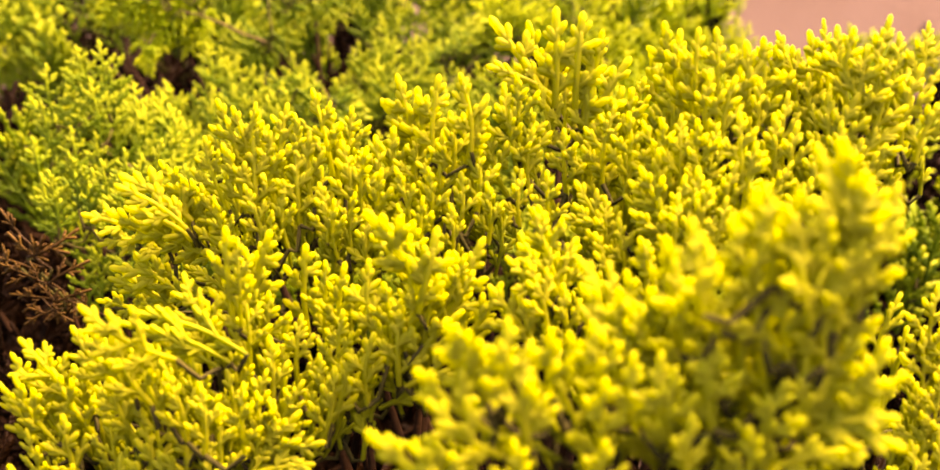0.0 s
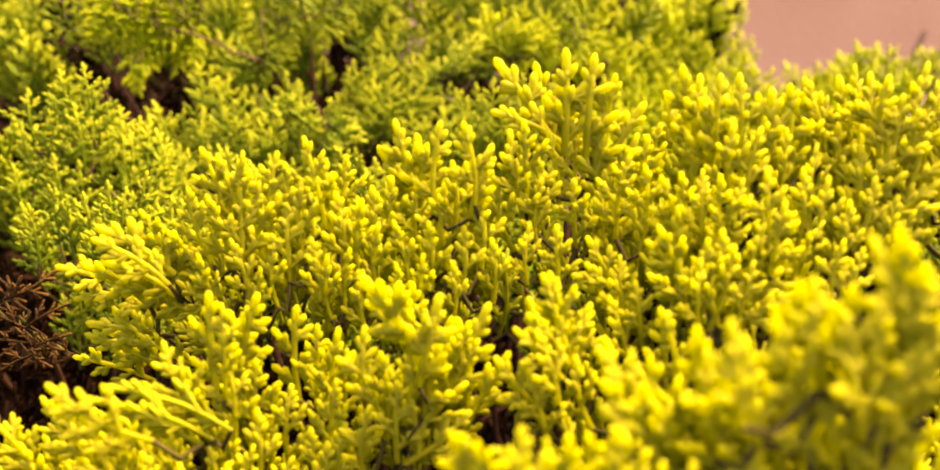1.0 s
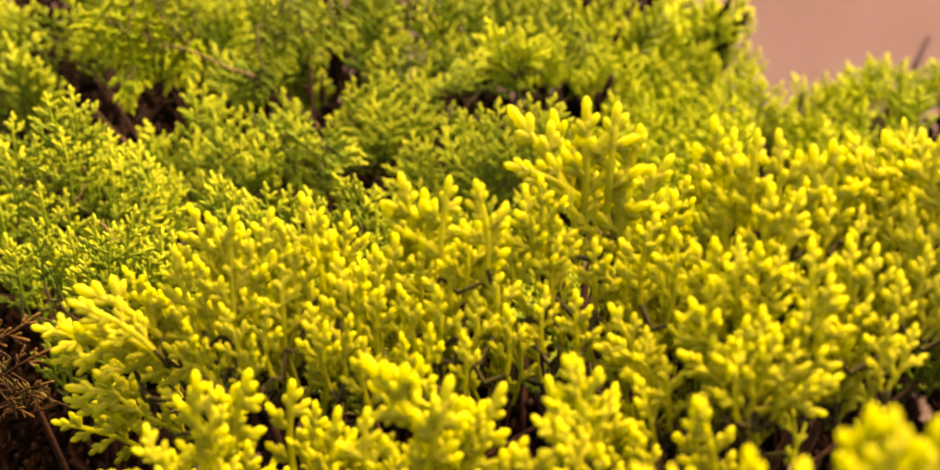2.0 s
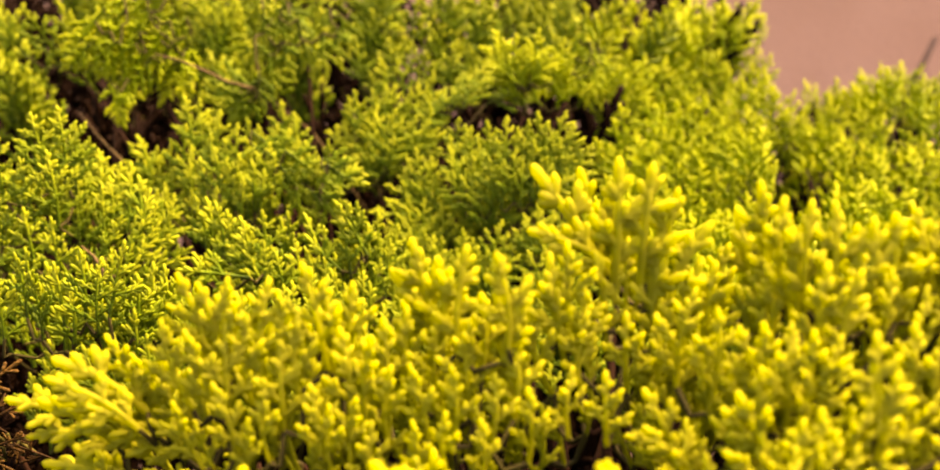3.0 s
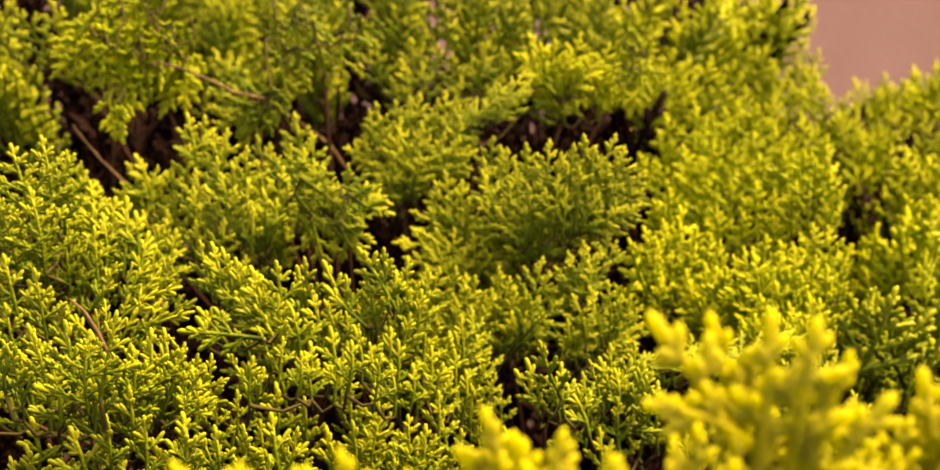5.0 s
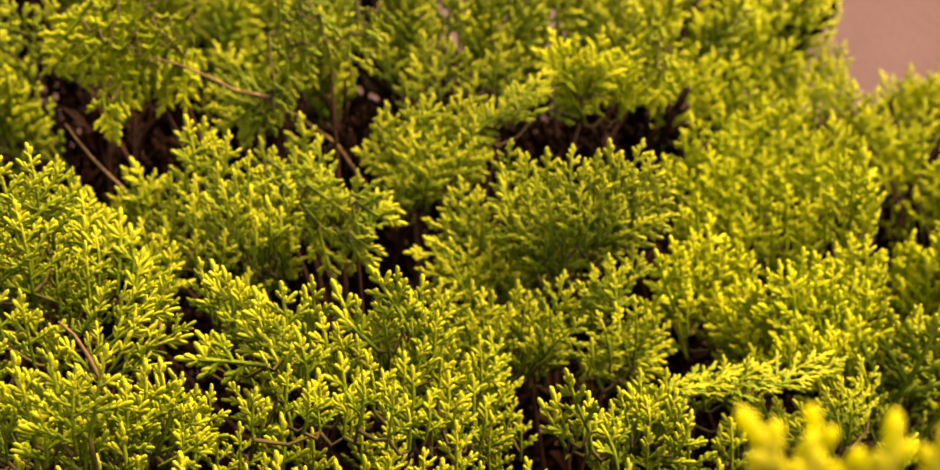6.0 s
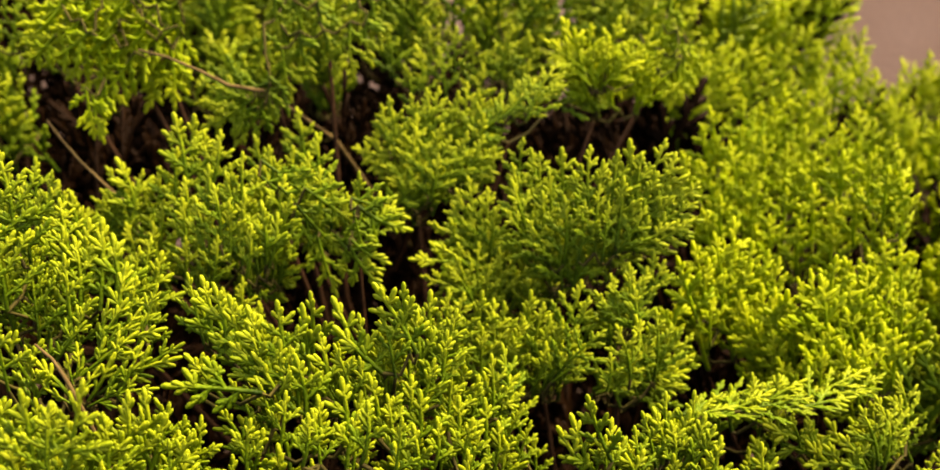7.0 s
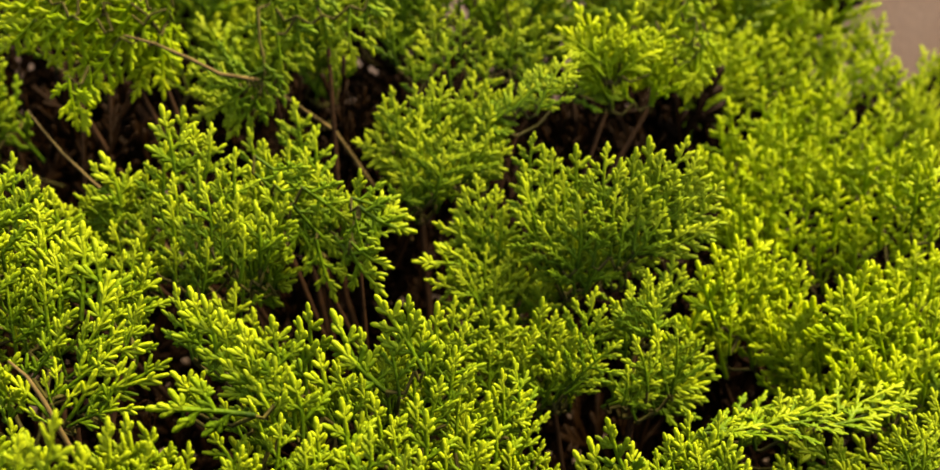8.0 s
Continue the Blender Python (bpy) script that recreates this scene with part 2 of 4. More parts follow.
def bough(shrub, sprays, kind, rng, fills=1.0, turn=26, face=None, under=None):
    """One branch of a shrub with its leaf sprays. sprays: tip x, y, z and foot x, y, z of each, in millimetres; fills: how many more grow beneath each, of the kind under."""
    base = shrub.location.copy()
    root = base + Vector((0, 0, CROWN[shrub.name]))
    made = []
    for row in sprays:
        tip, foot = Vector(row[:3]) / 1000, Vector(row[3:]) / 1000
        foot = tip + (foot - tip) * 1.18
        made.append((tip, foot, kind))
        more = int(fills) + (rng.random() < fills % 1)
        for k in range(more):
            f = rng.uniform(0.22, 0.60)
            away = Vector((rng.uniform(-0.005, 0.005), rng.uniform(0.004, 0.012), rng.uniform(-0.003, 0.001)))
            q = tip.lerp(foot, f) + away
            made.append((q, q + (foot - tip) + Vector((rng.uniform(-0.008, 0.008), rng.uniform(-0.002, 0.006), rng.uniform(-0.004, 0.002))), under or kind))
    low = sum((f for t, f, k in made), Vector()) / len(made) + Vector((0, 0.012, -0.014))
    wood = Shape()
    bend = root.lerp(low, 0.55) + Vector((rng.uniform(-0.02, 0.02), rng.uniform(-0.02, 0.02), -0.02))
    wood.tube([root - low, bend - low, Vector((0, 0, 0))], [0.0030, 0.0018, 0.0010], Vector((0, -1, 0.1)), 1.0, 0, 0, 7)
    limb = len(wood.f)
    poses = []
    for tip, foot, sort in made:
        way = tip - foot
        want = way.length
        fit = sorted(sort, key=lambda m: abs(math.log(m[0] / want)))[:5]
        ln, me = rng.choice(fit)
        yaw = radians(rng.uniform(-turn, turn))
        flat = Vector(face) + Vector((0.4 * math.sin(yaw), 0, 0)) if face else Vector((math.sin(yaw), -math.cos(yaw), rng.uniform(0.05, 0.40)))
        poses.append((spray_pose(tip, way, flat, min(1.30, max(0.80, want / ln))), me, foot - low))
    # each spray's twig springs from the nearest one already joined to the branch
    joints = [Vector((0, 0, 0))]
    for m, me, b in sorted(poses, key=lambda p: p[2].length):
        a = min(joints, key=lambda q: (q - b).length)
        bow = Vector((rng.uniform(-0.002, 0.002), rng.uniform(-0.001, 0.003), -0.004))
        wood.tube([a, a.lerp(b, 0.5) + bow, b], [0.0008, 0.0007, 0.0006], Vector((0.1, -1, 0.2)), 1.0, 0, 0, 5)
        joints.append(b)
    me = link_mesh("branch", wood.v, wood.f, BARK)
    me.materials.append(TWIG)
    for k in range(limb, len(me.polygons)):
        me.polygons[k].material_index = 1
    branch = place("branch", me, shrub, Matrix.Translation(low), base)
    for m, me, b in poses:
        place("leaf_spray", me, branch, m, low)
    return branch


def bare_twig(shrub, path, thick):
    """A leafless branch of a shrub. path: from its root inside the shrub to its end, in millimetres; thick: its radius there, in metres."""
    base = shrub.location.copy()
    start = Vector(path[0]) / 1000
    pts = [Vector(p) / 1000 - start for p in path]
    s = Shape()
    s.tube(pts, [thick * (1 - 0.55 * i / (len(pts) - 1)) for i in range(len(pts))], Vector((0.1, -1, 0.2)), 1.0, 0, 0, 6)
    tagged(place("branch", link_mesh("branch", s.v, s.f, BARE), shrub, Matrix.Translation(start), base), "bare tan twig")


def crest(shrub, tips, kind, rng, fills=1.0, pitch=0.25, size=34):
    """A branch given by its highest tips alone, in millimetres: its sprays fan out and lean to the open side."""
    mid = sum(t[0] for t in tips) / len(tips)
    half = max(18, max(abs(t[0] - mid) for t in tips))
    rows = []
    for x, y, z in tips:
        way = Vector((0.5 * (x - mid) / half + rng.uniform(-0.2, 0.2), -pitch + rng.uniform(-0.15, 0.12), 1)).normalized() * (size * rng.uniform(0.85, 1.15))
        rows.append((x, y, z, x - way.x, y - way.y, z - way.z))
    return bough(shrub, rows, kind, rng, fills, 40)


def bank(shrub, box, slope, count, kind, scale, rng):
    """Further branches of a shrub over a patch of the plan. box: x0, x1, y0, y1, in metres; slope: the height at y0 and at y1."""
    x0, x1, y0, y1 = box
    for k in range(count):
        f = rng.random()
        cx, cy = x0 + (x1 - x0) * (k + rng.random()) / count, y0 + (y1 - y0) * f
        cz = slope[0] + (slope[1] - slope[0]) * f
        tips = [(1000 * (cx + rng.uniform(-0.028, 0.028)), 1000 * (cy + rng.uniform(-0.02, 0.02)), 1000 * (cz + rng.uniform(-0.016, 0.008))) for i in range(6)]
        crest(shrub, tips, kind, rng, 1.4, 0.2, 40 * scale)


CROWN = {}


def shrub_of(name, base, label, top, seed):
    """An Empty at the foot of a shrub with its trunk."""
    ob = new(name)
    base = Vector(base)
    ob.location = base
    CROWN[ob.name] = top - 0.06
    tagged(ob, label, "shrub", "shrubs of the hedge")
    rng = random.Random(seed)
    s = Shape()
    pts = [Vector((0, 0, -0.02))]
    for i in range(1, 7):
        pts.append(Vector((rng.uniform(-0.012, 0.012), rng.uniform(-0.012, 0.012), top * i / 6)))
    s.tube(pts, [0.017 - 0.0018 * i for i in range(7)], Vector((0, -1, 0)), 1.0, 0, 0, 9)
    place("trunk", link_mesh("trunk", s.v, s.f, BARK), ob, Matrix.Translation(base), base)
    return ob


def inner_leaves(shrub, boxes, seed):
    """Foliage inside a shrub, one mass, coloured near black for deep shade and to close gaps. boxes: x0, x1, y0, y1,
    z0, z1, count.
    """
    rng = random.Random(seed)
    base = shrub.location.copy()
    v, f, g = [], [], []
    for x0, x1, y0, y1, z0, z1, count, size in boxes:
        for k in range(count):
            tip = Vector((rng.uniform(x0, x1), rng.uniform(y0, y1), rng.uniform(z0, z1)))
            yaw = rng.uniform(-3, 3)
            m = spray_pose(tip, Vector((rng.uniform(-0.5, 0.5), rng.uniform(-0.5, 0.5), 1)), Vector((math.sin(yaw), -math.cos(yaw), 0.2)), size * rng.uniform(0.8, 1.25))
            me = rng.choice(DEEP_SHADE_FANS)
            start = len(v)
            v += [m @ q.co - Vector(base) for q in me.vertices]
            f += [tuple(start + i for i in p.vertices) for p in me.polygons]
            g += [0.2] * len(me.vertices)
    ob = place("inner_foliage", link_mesh("inner_foliage", v, f, LEAF_DEEP_SHADE, g), shrub, Matrix.Translation(base), base)
    tagged(ob, "inner foliage coloured near black for the shade inside the shrub", kind="stuff")
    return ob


# ---- ground and wall ----
def ground():
    v, f = [], []
    rings = [0.0, 0.2, 0.4, 0.6, 0.8, 1.0, 1.3, 1.7, 2.5, 4, 8, 20, 60, 200, 800]
    n = 48
    v.append((0, 0, 0))
    for r in rings[1:]:
        for k in range(n):
            a = 2 * math.pi * k / n
            x, y = r * math.cos(a), r * math.sin(a)
            v.append((x, y + 0.4, 0.03 * noise.noise(Vector((x * 3, y * 3, 0))) if r < 3 else 0.0))
    v[0] = (0, 0.4, 0)
    for k in range(n):
        f.append((0, 1 + k, 1 + (k + 1) % n))
    for i in range(len(rings) - 2):
        for k in range(n):
            a, b = 1 + i * n + k, 1 + i * n + (k + 1) % n
            f.append((a, a + n, b + n, b))
    return tagged(new("ground", link_mesh("ground", v, f, SOIL)), "dark bare soil under the hedge", "ground", kind="structure")


ground()


def block(name, x0, x1, y0, y1, z0, z1, mat, bevel):
    bm = bmesh.new()
    bmesh.ops.create_cube(bm, size=1, matrix=Matrix.Translation(((x0 + x1) / 2, (y0 + y1) / 2, (z0 + z1) / 2)) @ Matrix.Diagonal((x1 - x0, y1 - y0, z1 - z0, 1)))
    bmesh.ops.bevel(bm, geom=bm.edges[:], offset=bevel, segments=2, affect="EDGES")
    me = bpy.data.meshes.new(name)
    bm.to_mesh(me)
    bm.free()
    me.materials.append(mat)
    return new(name, me)


tagged(block("wall_far", -4, 4, 1.9, 2.1, -0.05, 2.4, PLASTER, 0.01), "weathered grey-pink plastered wall behind the hedge", "wall", kind="structure")


def stick():
    s = Shape()
    foot, head = Vector((0.70, 1.60, -0.02)), Vector((0.953, 1.66, 0.72))
    pts = [foot.lerp(head, i / 6) + Vector((0.008 * math.sin(i * 2.1), 0.006 * math.cos(i * 1.7), 0)) - foot for i in range(7)]
    s.tube(pts, [0.010, 0.0095, 0.009, 0.0085, 0.008, 0.0072, 0.006], Vector((0, -1, 0)), 1.0, 0, 0, 9)
    ob = new("stick", link_mesh("stick", s.v, s.f, DEADWOOD))
    ob.location = foot
    tagged(ob, "slim dark dead stick standing in the soil before the wall", "stick")


stick()

# ---- front shrub: golden, nearest to the path ----
rng = random.Random(5)
front = shrub_of("thuja_shrub", (0.0, 0.20, 0.0), "golden-yellow thuja shrub with upright flat sprays", 0.46, 1)
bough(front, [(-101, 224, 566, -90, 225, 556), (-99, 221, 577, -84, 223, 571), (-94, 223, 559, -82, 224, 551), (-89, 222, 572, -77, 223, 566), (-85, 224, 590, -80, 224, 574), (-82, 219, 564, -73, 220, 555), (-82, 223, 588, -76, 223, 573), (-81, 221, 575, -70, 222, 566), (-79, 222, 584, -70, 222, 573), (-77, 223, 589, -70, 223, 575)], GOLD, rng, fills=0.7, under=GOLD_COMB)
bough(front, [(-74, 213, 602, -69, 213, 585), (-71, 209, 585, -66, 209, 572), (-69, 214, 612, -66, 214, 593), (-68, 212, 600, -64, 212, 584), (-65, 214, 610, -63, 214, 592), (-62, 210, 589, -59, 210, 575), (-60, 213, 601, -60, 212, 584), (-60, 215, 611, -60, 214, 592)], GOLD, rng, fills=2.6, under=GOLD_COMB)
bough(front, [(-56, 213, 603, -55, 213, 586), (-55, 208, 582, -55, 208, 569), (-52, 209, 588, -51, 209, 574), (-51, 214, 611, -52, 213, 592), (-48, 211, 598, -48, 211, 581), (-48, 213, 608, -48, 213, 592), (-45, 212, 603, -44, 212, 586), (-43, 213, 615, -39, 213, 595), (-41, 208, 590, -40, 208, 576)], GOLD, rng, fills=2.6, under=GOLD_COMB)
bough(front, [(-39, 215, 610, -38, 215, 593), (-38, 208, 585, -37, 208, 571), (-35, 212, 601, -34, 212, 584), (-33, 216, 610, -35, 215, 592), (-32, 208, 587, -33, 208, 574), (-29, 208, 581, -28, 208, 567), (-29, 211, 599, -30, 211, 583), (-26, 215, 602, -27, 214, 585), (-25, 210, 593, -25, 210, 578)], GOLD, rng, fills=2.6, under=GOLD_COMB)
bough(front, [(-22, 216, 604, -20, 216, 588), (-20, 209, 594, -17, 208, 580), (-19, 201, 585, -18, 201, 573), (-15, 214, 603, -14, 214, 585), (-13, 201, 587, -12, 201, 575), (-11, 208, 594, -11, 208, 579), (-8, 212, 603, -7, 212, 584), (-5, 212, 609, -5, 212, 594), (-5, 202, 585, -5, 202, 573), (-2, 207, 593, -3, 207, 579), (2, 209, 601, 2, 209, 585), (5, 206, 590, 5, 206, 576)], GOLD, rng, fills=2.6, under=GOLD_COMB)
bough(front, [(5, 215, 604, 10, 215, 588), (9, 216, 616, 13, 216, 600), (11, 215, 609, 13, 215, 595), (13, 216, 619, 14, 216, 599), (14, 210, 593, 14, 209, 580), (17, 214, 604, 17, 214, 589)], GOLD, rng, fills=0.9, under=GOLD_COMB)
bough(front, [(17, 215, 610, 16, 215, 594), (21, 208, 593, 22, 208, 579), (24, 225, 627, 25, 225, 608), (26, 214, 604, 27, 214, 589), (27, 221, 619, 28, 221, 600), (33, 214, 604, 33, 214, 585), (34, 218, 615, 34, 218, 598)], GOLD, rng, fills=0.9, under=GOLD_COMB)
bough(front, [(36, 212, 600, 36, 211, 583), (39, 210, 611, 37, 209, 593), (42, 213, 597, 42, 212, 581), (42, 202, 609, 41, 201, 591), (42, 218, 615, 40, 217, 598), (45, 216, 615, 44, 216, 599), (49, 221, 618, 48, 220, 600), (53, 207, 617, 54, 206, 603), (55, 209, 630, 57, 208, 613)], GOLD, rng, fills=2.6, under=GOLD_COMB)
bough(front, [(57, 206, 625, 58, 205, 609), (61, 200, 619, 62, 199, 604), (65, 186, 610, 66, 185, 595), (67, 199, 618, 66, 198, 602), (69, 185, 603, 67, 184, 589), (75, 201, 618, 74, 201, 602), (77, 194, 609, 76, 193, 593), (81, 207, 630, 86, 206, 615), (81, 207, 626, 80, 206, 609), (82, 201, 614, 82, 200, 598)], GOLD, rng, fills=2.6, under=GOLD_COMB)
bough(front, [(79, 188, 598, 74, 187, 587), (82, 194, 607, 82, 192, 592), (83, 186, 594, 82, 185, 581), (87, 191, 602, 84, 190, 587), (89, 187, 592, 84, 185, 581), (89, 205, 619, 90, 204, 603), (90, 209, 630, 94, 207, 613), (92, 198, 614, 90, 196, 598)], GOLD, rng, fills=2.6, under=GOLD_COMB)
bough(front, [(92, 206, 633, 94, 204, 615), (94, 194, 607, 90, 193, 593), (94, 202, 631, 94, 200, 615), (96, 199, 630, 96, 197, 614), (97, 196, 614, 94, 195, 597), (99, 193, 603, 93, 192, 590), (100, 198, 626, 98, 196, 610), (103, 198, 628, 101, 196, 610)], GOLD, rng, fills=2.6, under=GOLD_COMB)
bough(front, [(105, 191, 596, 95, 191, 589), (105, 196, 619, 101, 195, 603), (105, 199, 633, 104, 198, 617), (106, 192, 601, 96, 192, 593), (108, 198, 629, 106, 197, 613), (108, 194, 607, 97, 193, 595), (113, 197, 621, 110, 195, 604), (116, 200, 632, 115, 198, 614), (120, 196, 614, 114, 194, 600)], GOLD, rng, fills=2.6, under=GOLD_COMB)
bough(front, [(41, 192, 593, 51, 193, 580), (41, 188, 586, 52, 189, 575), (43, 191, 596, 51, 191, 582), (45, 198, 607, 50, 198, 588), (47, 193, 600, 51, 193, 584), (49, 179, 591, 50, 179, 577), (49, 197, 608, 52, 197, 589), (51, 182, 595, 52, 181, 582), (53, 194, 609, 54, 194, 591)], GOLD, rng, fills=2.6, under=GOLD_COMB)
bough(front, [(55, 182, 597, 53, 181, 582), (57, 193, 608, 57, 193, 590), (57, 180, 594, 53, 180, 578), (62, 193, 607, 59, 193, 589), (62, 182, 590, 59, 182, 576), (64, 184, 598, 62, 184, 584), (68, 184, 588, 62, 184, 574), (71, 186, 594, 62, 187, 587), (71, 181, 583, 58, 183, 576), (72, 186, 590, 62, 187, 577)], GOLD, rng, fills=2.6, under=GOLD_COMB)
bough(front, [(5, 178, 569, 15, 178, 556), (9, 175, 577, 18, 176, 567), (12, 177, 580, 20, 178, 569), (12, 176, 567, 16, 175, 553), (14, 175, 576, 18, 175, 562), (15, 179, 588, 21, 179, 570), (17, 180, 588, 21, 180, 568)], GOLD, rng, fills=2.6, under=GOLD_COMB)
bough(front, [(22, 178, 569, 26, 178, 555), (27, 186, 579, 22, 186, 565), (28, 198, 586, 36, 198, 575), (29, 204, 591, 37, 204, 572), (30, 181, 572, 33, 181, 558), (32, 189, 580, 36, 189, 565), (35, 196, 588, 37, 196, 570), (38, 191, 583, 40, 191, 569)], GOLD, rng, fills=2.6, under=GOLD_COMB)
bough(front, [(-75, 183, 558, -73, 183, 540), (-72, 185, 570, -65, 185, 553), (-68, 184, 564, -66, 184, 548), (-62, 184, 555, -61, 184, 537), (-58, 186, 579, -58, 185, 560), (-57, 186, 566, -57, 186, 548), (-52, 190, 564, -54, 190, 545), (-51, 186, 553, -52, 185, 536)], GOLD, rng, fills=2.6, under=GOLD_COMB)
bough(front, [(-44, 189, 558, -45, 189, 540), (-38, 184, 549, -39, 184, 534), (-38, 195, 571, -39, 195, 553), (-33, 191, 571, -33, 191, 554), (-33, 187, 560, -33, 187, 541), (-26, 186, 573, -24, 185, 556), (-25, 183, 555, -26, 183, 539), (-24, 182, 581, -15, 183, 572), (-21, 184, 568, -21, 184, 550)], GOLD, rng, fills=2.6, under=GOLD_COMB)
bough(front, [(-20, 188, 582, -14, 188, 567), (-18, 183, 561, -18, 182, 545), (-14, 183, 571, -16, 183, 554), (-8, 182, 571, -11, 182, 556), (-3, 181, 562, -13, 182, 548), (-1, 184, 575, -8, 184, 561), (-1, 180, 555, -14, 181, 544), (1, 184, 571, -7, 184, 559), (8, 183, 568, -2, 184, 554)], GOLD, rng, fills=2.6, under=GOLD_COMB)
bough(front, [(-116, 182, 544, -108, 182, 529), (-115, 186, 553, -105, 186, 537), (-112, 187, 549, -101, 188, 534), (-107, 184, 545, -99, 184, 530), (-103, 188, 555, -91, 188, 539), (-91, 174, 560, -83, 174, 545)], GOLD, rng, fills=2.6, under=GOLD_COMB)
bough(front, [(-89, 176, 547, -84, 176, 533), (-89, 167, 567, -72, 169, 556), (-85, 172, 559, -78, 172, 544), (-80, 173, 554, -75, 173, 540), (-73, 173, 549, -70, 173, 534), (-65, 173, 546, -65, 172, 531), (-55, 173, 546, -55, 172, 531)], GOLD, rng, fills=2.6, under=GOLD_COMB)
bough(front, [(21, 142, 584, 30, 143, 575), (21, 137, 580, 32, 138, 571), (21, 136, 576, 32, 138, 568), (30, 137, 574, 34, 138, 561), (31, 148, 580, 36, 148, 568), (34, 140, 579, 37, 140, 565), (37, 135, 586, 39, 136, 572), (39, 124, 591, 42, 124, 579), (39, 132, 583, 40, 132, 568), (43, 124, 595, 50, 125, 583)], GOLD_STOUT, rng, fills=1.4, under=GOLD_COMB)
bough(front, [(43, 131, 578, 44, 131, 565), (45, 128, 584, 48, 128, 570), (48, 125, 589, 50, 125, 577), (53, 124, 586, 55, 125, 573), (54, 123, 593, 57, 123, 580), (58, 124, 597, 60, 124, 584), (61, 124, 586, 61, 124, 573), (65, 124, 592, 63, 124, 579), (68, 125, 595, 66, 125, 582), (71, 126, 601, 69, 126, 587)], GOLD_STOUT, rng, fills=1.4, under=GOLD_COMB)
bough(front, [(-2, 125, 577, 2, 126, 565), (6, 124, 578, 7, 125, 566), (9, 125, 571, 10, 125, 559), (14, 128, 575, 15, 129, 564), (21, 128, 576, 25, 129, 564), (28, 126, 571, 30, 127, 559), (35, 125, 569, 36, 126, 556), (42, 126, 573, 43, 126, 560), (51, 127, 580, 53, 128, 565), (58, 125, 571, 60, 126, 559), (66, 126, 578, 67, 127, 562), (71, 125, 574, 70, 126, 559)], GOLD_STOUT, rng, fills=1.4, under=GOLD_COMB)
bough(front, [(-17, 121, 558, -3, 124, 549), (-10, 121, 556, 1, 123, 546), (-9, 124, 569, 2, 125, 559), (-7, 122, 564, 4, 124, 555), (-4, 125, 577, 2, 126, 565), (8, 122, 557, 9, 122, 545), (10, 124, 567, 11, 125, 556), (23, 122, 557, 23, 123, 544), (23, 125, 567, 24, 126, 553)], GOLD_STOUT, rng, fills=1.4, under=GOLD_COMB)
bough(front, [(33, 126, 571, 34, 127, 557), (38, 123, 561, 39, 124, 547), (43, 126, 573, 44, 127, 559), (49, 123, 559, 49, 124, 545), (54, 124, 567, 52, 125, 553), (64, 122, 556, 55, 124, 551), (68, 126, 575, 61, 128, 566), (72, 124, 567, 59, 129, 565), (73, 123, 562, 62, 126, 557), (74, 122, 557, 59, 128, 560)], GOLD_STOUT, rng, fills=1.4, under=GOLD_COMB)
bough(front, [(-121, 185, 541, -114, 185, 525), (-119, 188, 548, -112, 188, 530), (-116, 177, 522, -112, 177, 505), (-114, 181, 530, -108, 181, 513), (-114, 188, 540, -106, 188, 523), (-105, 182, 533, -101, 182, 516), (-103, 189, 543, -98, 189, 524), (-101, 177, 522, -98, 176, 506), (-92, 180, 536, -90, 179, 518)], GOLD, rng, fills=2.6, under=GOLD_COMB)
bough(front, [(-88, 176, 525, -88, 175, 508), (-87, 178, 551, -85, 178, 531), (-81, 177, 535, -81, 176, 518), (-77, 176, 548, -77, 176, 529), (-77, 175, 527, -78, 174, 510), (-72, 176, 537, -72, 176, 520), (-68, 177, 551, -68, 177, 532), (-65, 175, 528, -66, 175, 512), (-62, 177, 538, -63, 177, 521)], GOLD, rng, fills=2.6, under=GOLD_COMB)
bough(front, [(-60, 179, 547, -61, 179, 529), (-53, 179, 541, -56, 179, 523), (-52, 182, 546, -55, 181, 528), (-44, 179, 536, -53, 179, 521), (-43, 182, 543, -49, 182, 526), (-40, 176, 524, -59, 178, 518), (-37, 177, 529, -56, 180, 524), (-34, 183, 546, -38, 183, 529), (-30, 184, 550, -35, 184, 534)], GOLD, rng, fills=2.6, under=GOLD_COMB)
bough(front, [(6, 219, 622, 22, 221, 614), (7, 223, 634, 21, 224, 614), (17, 226, 633, 23, 226, 614), (20, 218, 616, 22, 218, 602), (24, 219, 636, 24, 219, 614), (31, 219, 635, 30, 219, 613), (34, 219, 623, 32, 219, 607), (37, 219, 630, 32, 219, 613), (44, 218, 623, 35, 219, 609)], GOLD_FROND, rng, fills=0.0)
bough(front, [(-24, 220, 612, -16, 220, 596), (-20, 220, 618, -16, 220, 598), (-14, 217, 615, -14, 217, 598), (-9, 214, 618, -10, 213, 599), (-2, 207, 619, 0, 207, 602), (4, 209, 613, 0, 209, 598)], GOLD_SLIM, rng, fills=0.4)
bough(front, [(-115, 225, 579, -94, 227, 568), (-115, 228, 551, -96, 230, 543), (-111, 224, 570, -91, 228, 569), (-109, 225, 559, -94, 227, 549), (-108, 225, 562, -92, 228, 558), (-106, 222, 580, -93, 223, 570), (-100, 220, 591, -85, 222, 579), (-99, 214, 589, -84, 215, 578), (-98, 218, 582, -84, 220, 573), (-91, 225, 594, -83, 225, 575)], GOLD_SLIM, rng, fills=0.4)
